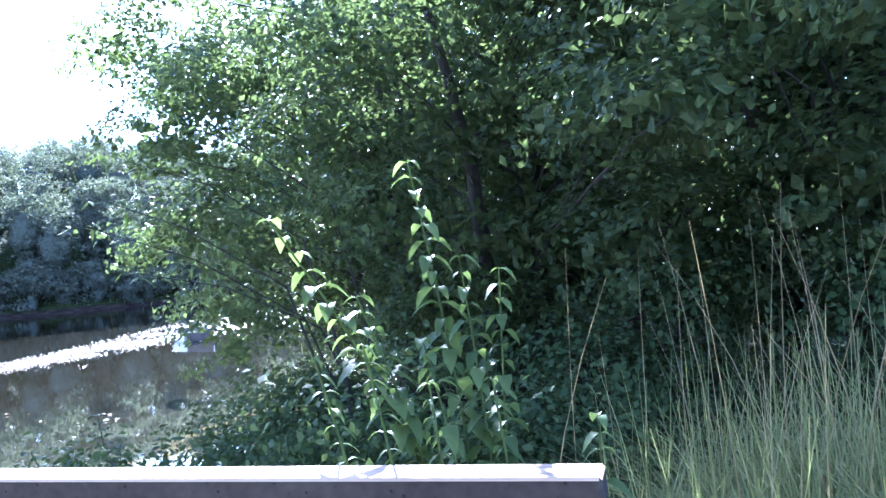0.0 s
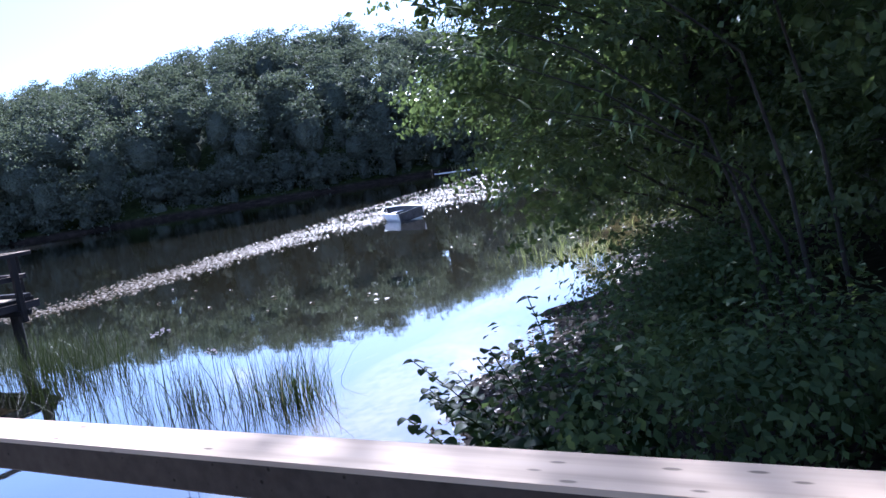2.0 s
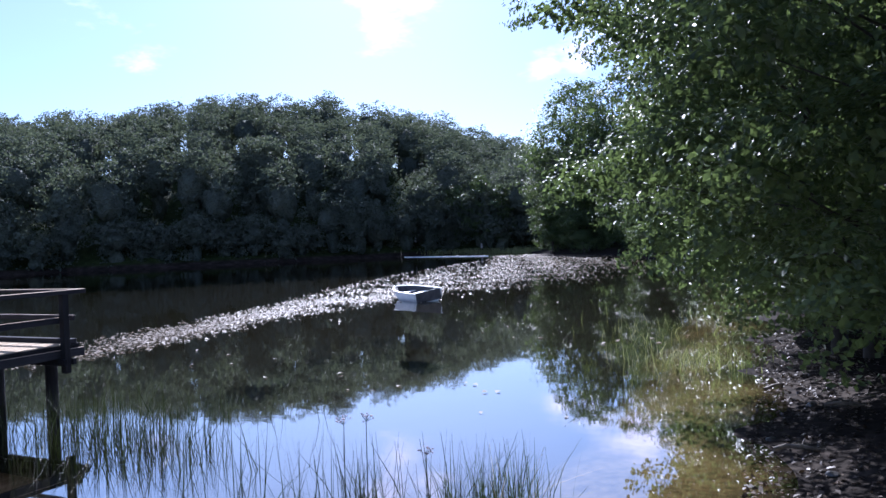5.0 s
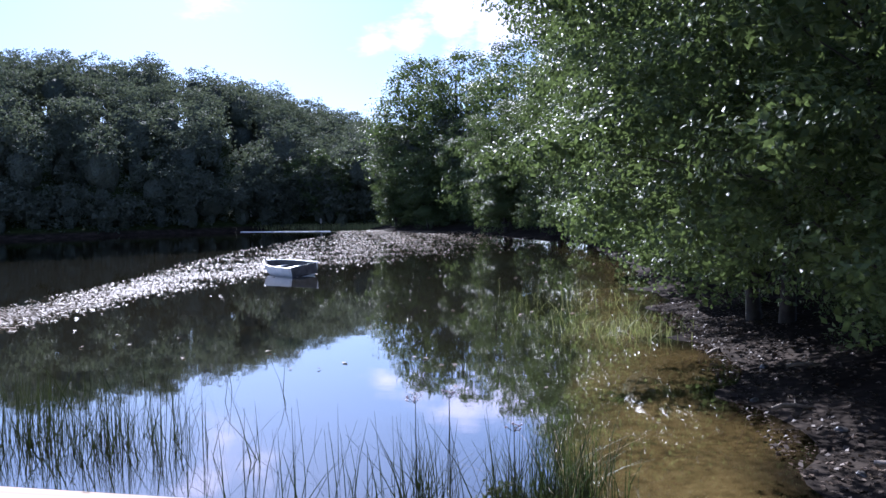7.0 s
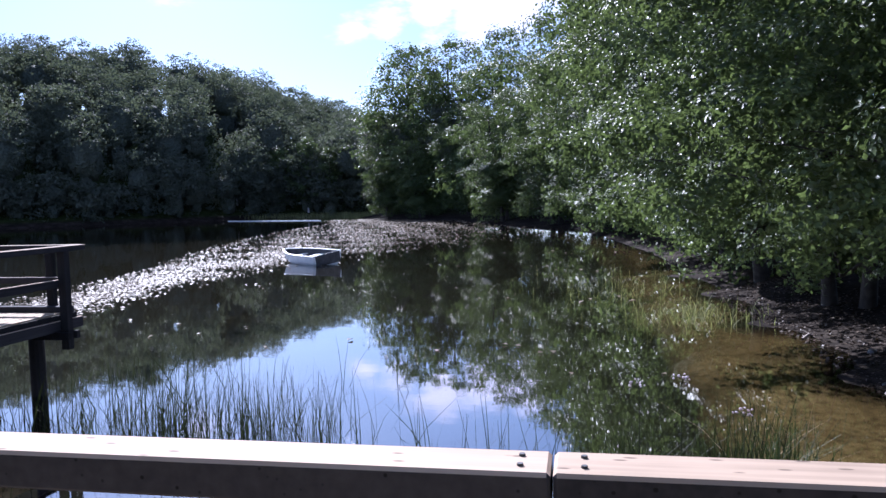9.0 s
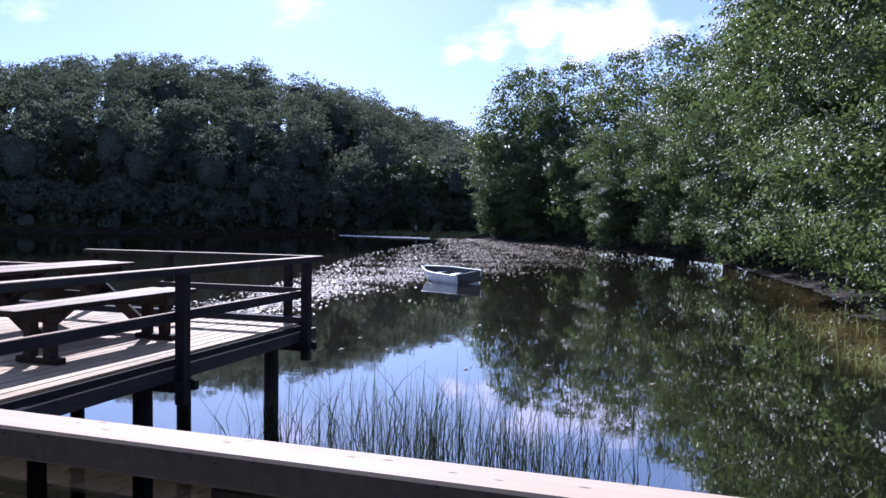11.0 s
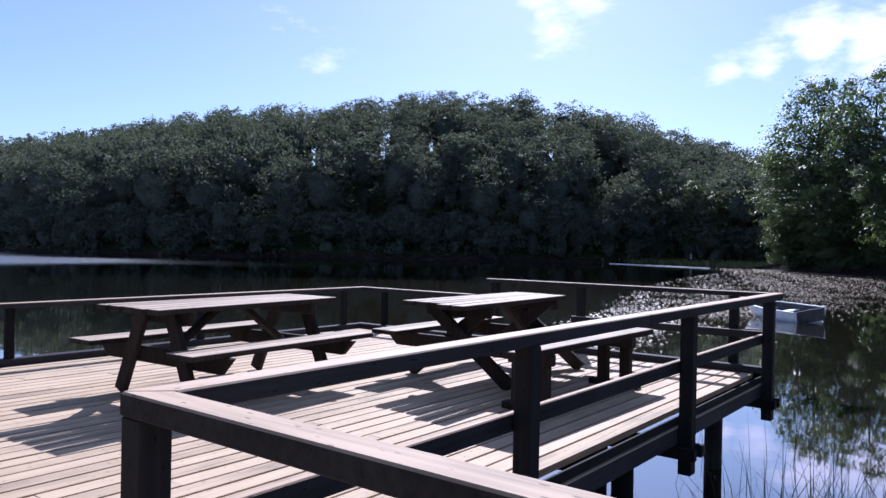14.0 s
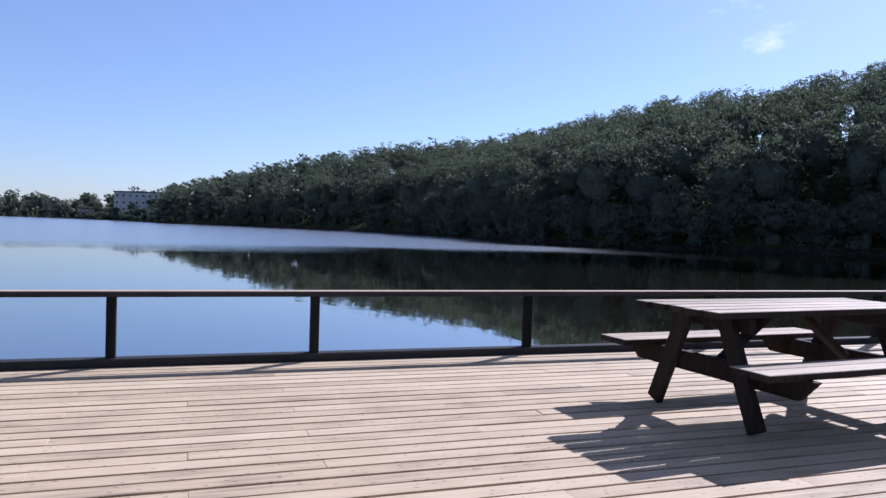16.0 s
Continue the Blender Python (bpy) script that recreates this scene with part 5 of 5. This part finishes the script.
def herbs():
    g = ground_at
    # root, tip, leaf length, pairs of leaves, breadth of a leaf
    for seed, root, tip, ll, pairs, wide in ((71, (0.78, 2.12), (0.64, 1.98, 1.07), 0.14, 16, 0.24), (72, (0.86, 2.14), (0.76, 2.02, 1.09), 0.14, 16, 0.24), (78, (0.95, 2.14), (0.92, 2.05, 0.98), 0.13, 14, 0.24),
                                             (73, (1.1, 2.28), (1.05, 2.2, 0.96), 0.12, 13, 0.26), (74, (0.82, 2.75), (0.42, 2.2, 1.45), 0.2, 18, 0.6), (75, (0.85, 2.78), (0.73, 2.6, 1.63), 0.2, 20, 0.56),
                                             (76, (0.92, 2.8), (1.0, 2.65, 1.25), 0.18, 15, 0.56), (80, (0.8, 2.7), (0.6, 2.38, 1.2), 0.18, 15, 0.562), (77, (0.86, 2.7), (0.78, 2.45, 1.05), 0.18, 14, 0.56),
                                             (86, (0.92, 2.75), (0.88, 2.6, 1.3), 0.18, 15, 0.56), (79, (1.25, 2.6), (1.3, 2.45, 0.8), 0.2, 8, 0.55)):
        base = g(*root) - 0.05
        herb(pose(root[0], root[1], base), seed, tip[2] - base, "leafy green herb with drooping pointed leaves by the boardwalk", ll * 0.64, (tip[0] - root[0], tip[1] - root[1]), pairs + 11, wide=min(wide * 1.2, 0.8), droop=0.85)
    # bramble trailing over the water's edge with rounder dark leaves
    for seed, x, y, h, lean in ((81, -2.3, 4.3, 1.25, (-0.7, -0.1)), (82, -2.2, 4.5, 1.45, (-0.3, 0.2)), (83, -2.1, 4.1, 1.2, (-0.5, -0.4)), (84, -2.0, 4.6, 1.1, (-0.2, 0.4)), (85, -1.8, 4.2, 1.2, (0.1, -0.3)), (88, -2.4, 4.1, 1.05, (-0.5, -0.2)), (89, -2.35, 4.2, 1.15, (-0.45, 0.1)), (90, -2.3, 4.35, 1.3, (-0.15, 0.0)), (93, -2.2, 4.2, 1.35, (-0.25, -0.15)), (94, -2.1, 4.35, 1.3, (0.0, 0.1)), (95, -2.45, 3.95, 0.9, (-0.3, -0.1)),
                                (181, -2.35, 4.25, 1.0, (-0.65, 0.1)), (182, -2.3, 4.4, 1.1, (-0.55, 0.25)), (183, -2.2, 4.3, 0.95, (-0.75, -0.05)), (184, -2.4, 4.3, 0.9, (-0.35, 0.2)), (185, -2.15, 4.45, 1.0, (-0.2, 0.3)), (186, -2.3, 4.15, 1.1, (-0.6, 0.0))):
        herb(pose(x, y, g(x, y) - 0.05), seed, h * 0.9, "dark bramble stem with round leaves over the shore", 0.125, lean, 21, "leaf_dark", 1.0, 0.35)


herbs()
agrimony(-7.27, 3.92, -0.03, 96)


def overhanging_branches():
    """Willow boughs that reach out from the bank beside the boardwalk."""
    for seed, foot, tip, n in ((101, (-1.6, 6.3, 0.9), (-2.75, 4.85, 1.85), 30), (102, (-1.7, 6.2, 1.2), (-2.95, 5.0, 2.15), 30), (103, (-1.4, 6.0, 1.6), (-2.3, 4.7, 2.3), 30), (104, (-1.5, 6.4, 0.8), (-2.4, 4.9, 1.45), 26), (105, (-1.2, 6.2, 1.9), (-2.0, 4.8, 2.6), 26)):
        rng = np.random.default_rng(seed)
        base = (foot[0] + 0.3, foot[1] + 0.2, ground_at(foot[0] + 0.3, foot[1] + 0.2))
        t = thing("willow_branch", pose(*base), "slender willow branch with narrow bright green leaves", "branch", "willow branches over the bank")
        f, e = np.array(foot) - np.array(base), np.array(tip) - np.array(base)
        pts = [(np.zeros(3), 0.018), (f * 0.55 + np.array([0.05, 0, 0.1]), 0.014), (f, 0.010), ((f + e) / 2 + np.array([0, 0, 0.12]), 0.006), (e, 0.002)]
        part_from("stem", raw_mesh("stem", *tubes([pts], 5)), M["bark"], t)
        vs, fs = [], []
        for k in range(n):
            u = k / (n - 1)
            a = f * (1 - u) + e * u + np.array([0, 0, 0.24 * u * (1 - u)]) + rng.normal(0, 0.03, 3)
            for s in (-1, 1):
                d = unit(unit(e - f) * 0.6 + rng.normal(0, 0.5, 3) + np.array([0.4 * s, 0.4 * s, -0.15]))
                side = unit(np.cross(d, [0, 0, 1]))
                L = rng.uniform(0.09, 0.15)
                rows = []
                for q, w in ((0.02, 0.1), (0.35, 1.0), (0.7, 0.7), (1.0, 0.02)):
                    p = a + d * L * q + np.array([0, 0, -0.25 * L * q * q])
                    rows += [p - side * L * 0.13 * w, p + side * L * 0.13 * w]
                o = len(vs)
                vs += rows
                fs += [(o + 2 * r, o + 2 * r + 1, o + 2 * r + 3, o + 2 * r + 2) for r in range(3)]
        part_from("foliage", raw_mesh("foliage", np.array(vs), np.array(fs)), M["leaf_herb"], t)


overhanging_branches()


def tall_grass():
    rng = np.random.default_rng(91)
    n = 12500
    pos = np.stack([rng.normal(2.35, 0.7, n), rng.normal(3.3, 0.5, n), np.zeros(n)], 1)
    pos[:, 2] = land_height(pos[:, 0], pos[:, 1]) - 0.02
    keep = (pos[:, 1] > 2.1) & (pos[:, 0] > 1.35 + 0.2 * np.sin(pos[:, 1] * 9))
    pos = pos[keep]
    v, f = blades(rng, pos, rng.uniform(0.7, 1.35, len(pos)), np.abs(rng.normal(0.85, 0.45, len(pos))), np.full(len(pos), 0.0048), 0.75, 4)
    tagged(part_from("tall_grass", raw_mesh("tall_grass", v, f), M["grass"]), "tall tangled green grass beside the boardwalk", "grass", kind="stuff")
    n = 60
    pos = np.stack([rng.normal(2.1, 0.6, n), rng.normal(3.3, 0.4, n), np.zeros(n)], 1)
    pos[:, 2] = land_height(pos[:, 0], pos[:, 1])
    v, f = blades(rng, pos, rng.uniform(1.3, 1.95, n), np.abs(rng.normal(0.2, 0.12, n)), np.full(n, 0.004), 0.3, 5)
    tagged(part_from("grass_stalks", raw_mesh("grass_stalks", v, f), M["straw"]), "dry straw-coloured seed stalks above the tall grass", "grass", kind="stuff")


tall_grass()


# ---- the far shore ----
def house(m, label, w, d, h, storeys, bays, wall, roof_h):
    b = thing("house", m, label, "building")
    part("wall", box(-w / 2, w / 2, -d / 2, d / 2, -2, h, 0.05), M[wall], b)
    part("roof", box(-w / 2 - 0.5, w / 2 + 0.5, -d / 2 - 0.5, d / 2 + 0.5, h + 0.004, h + roof_h, min(roof_h * 0.45, 0.6)), M["roof"], b)
    for s in range(storeys):
        for k in range(bays):
            x = -w / 2 + (k + 0.5) * w / bays
            z = h * (s + 0.28) / storeys
            win = part("window", box(x - w / bays * 0.28, x + w / bays * 0.28, -d / 2 - 0.06, -d / 2 - 0.004, z, z + h / storeys * 0.5, 0.02), M["white"], b)
            part("pane", box(x - w / bays * 0.23, x + w / bays * 0.23, -d / 2 - 0.10, -d / 2 - 0.064, z + 0.12, z + h / storeys * 0.5 - 0.12, 0.01), M["pane"], win)
    return b


house(pose(-425, -20, 3.0, 0, 0, 75), "pale rendered house with rows of windows among far trees", 26, 12, 10.5, 3, 8, "render_wall", 0.6)
house(pose(-478, -43, 0.6, 0, 0, 75), "long low brown pavilion with a flat roof on the far shore", 26, 10, 4.2, 1, 9, "brown_wall", 0.7)
house(pose(-520, -76, 0.6, 0, 0, 75), "small dark house on the far shore", 9, 8, 4.5, 1, 3, "brown_wall", 2.4)


def boom(m):
    b = thing("floating_boom", m, "thin white floating boom on the water", "boom")
    for k in range(10):
        part("float", box(-8 + k * 2 + 0.05, -6 + k * 2 - 0.05, -0.12, 0.12, -0.05, 0.09, 0.04), M["white"], b)


boom(pose(-54, 103, WATER, 0, 0, -25))

build_deck()
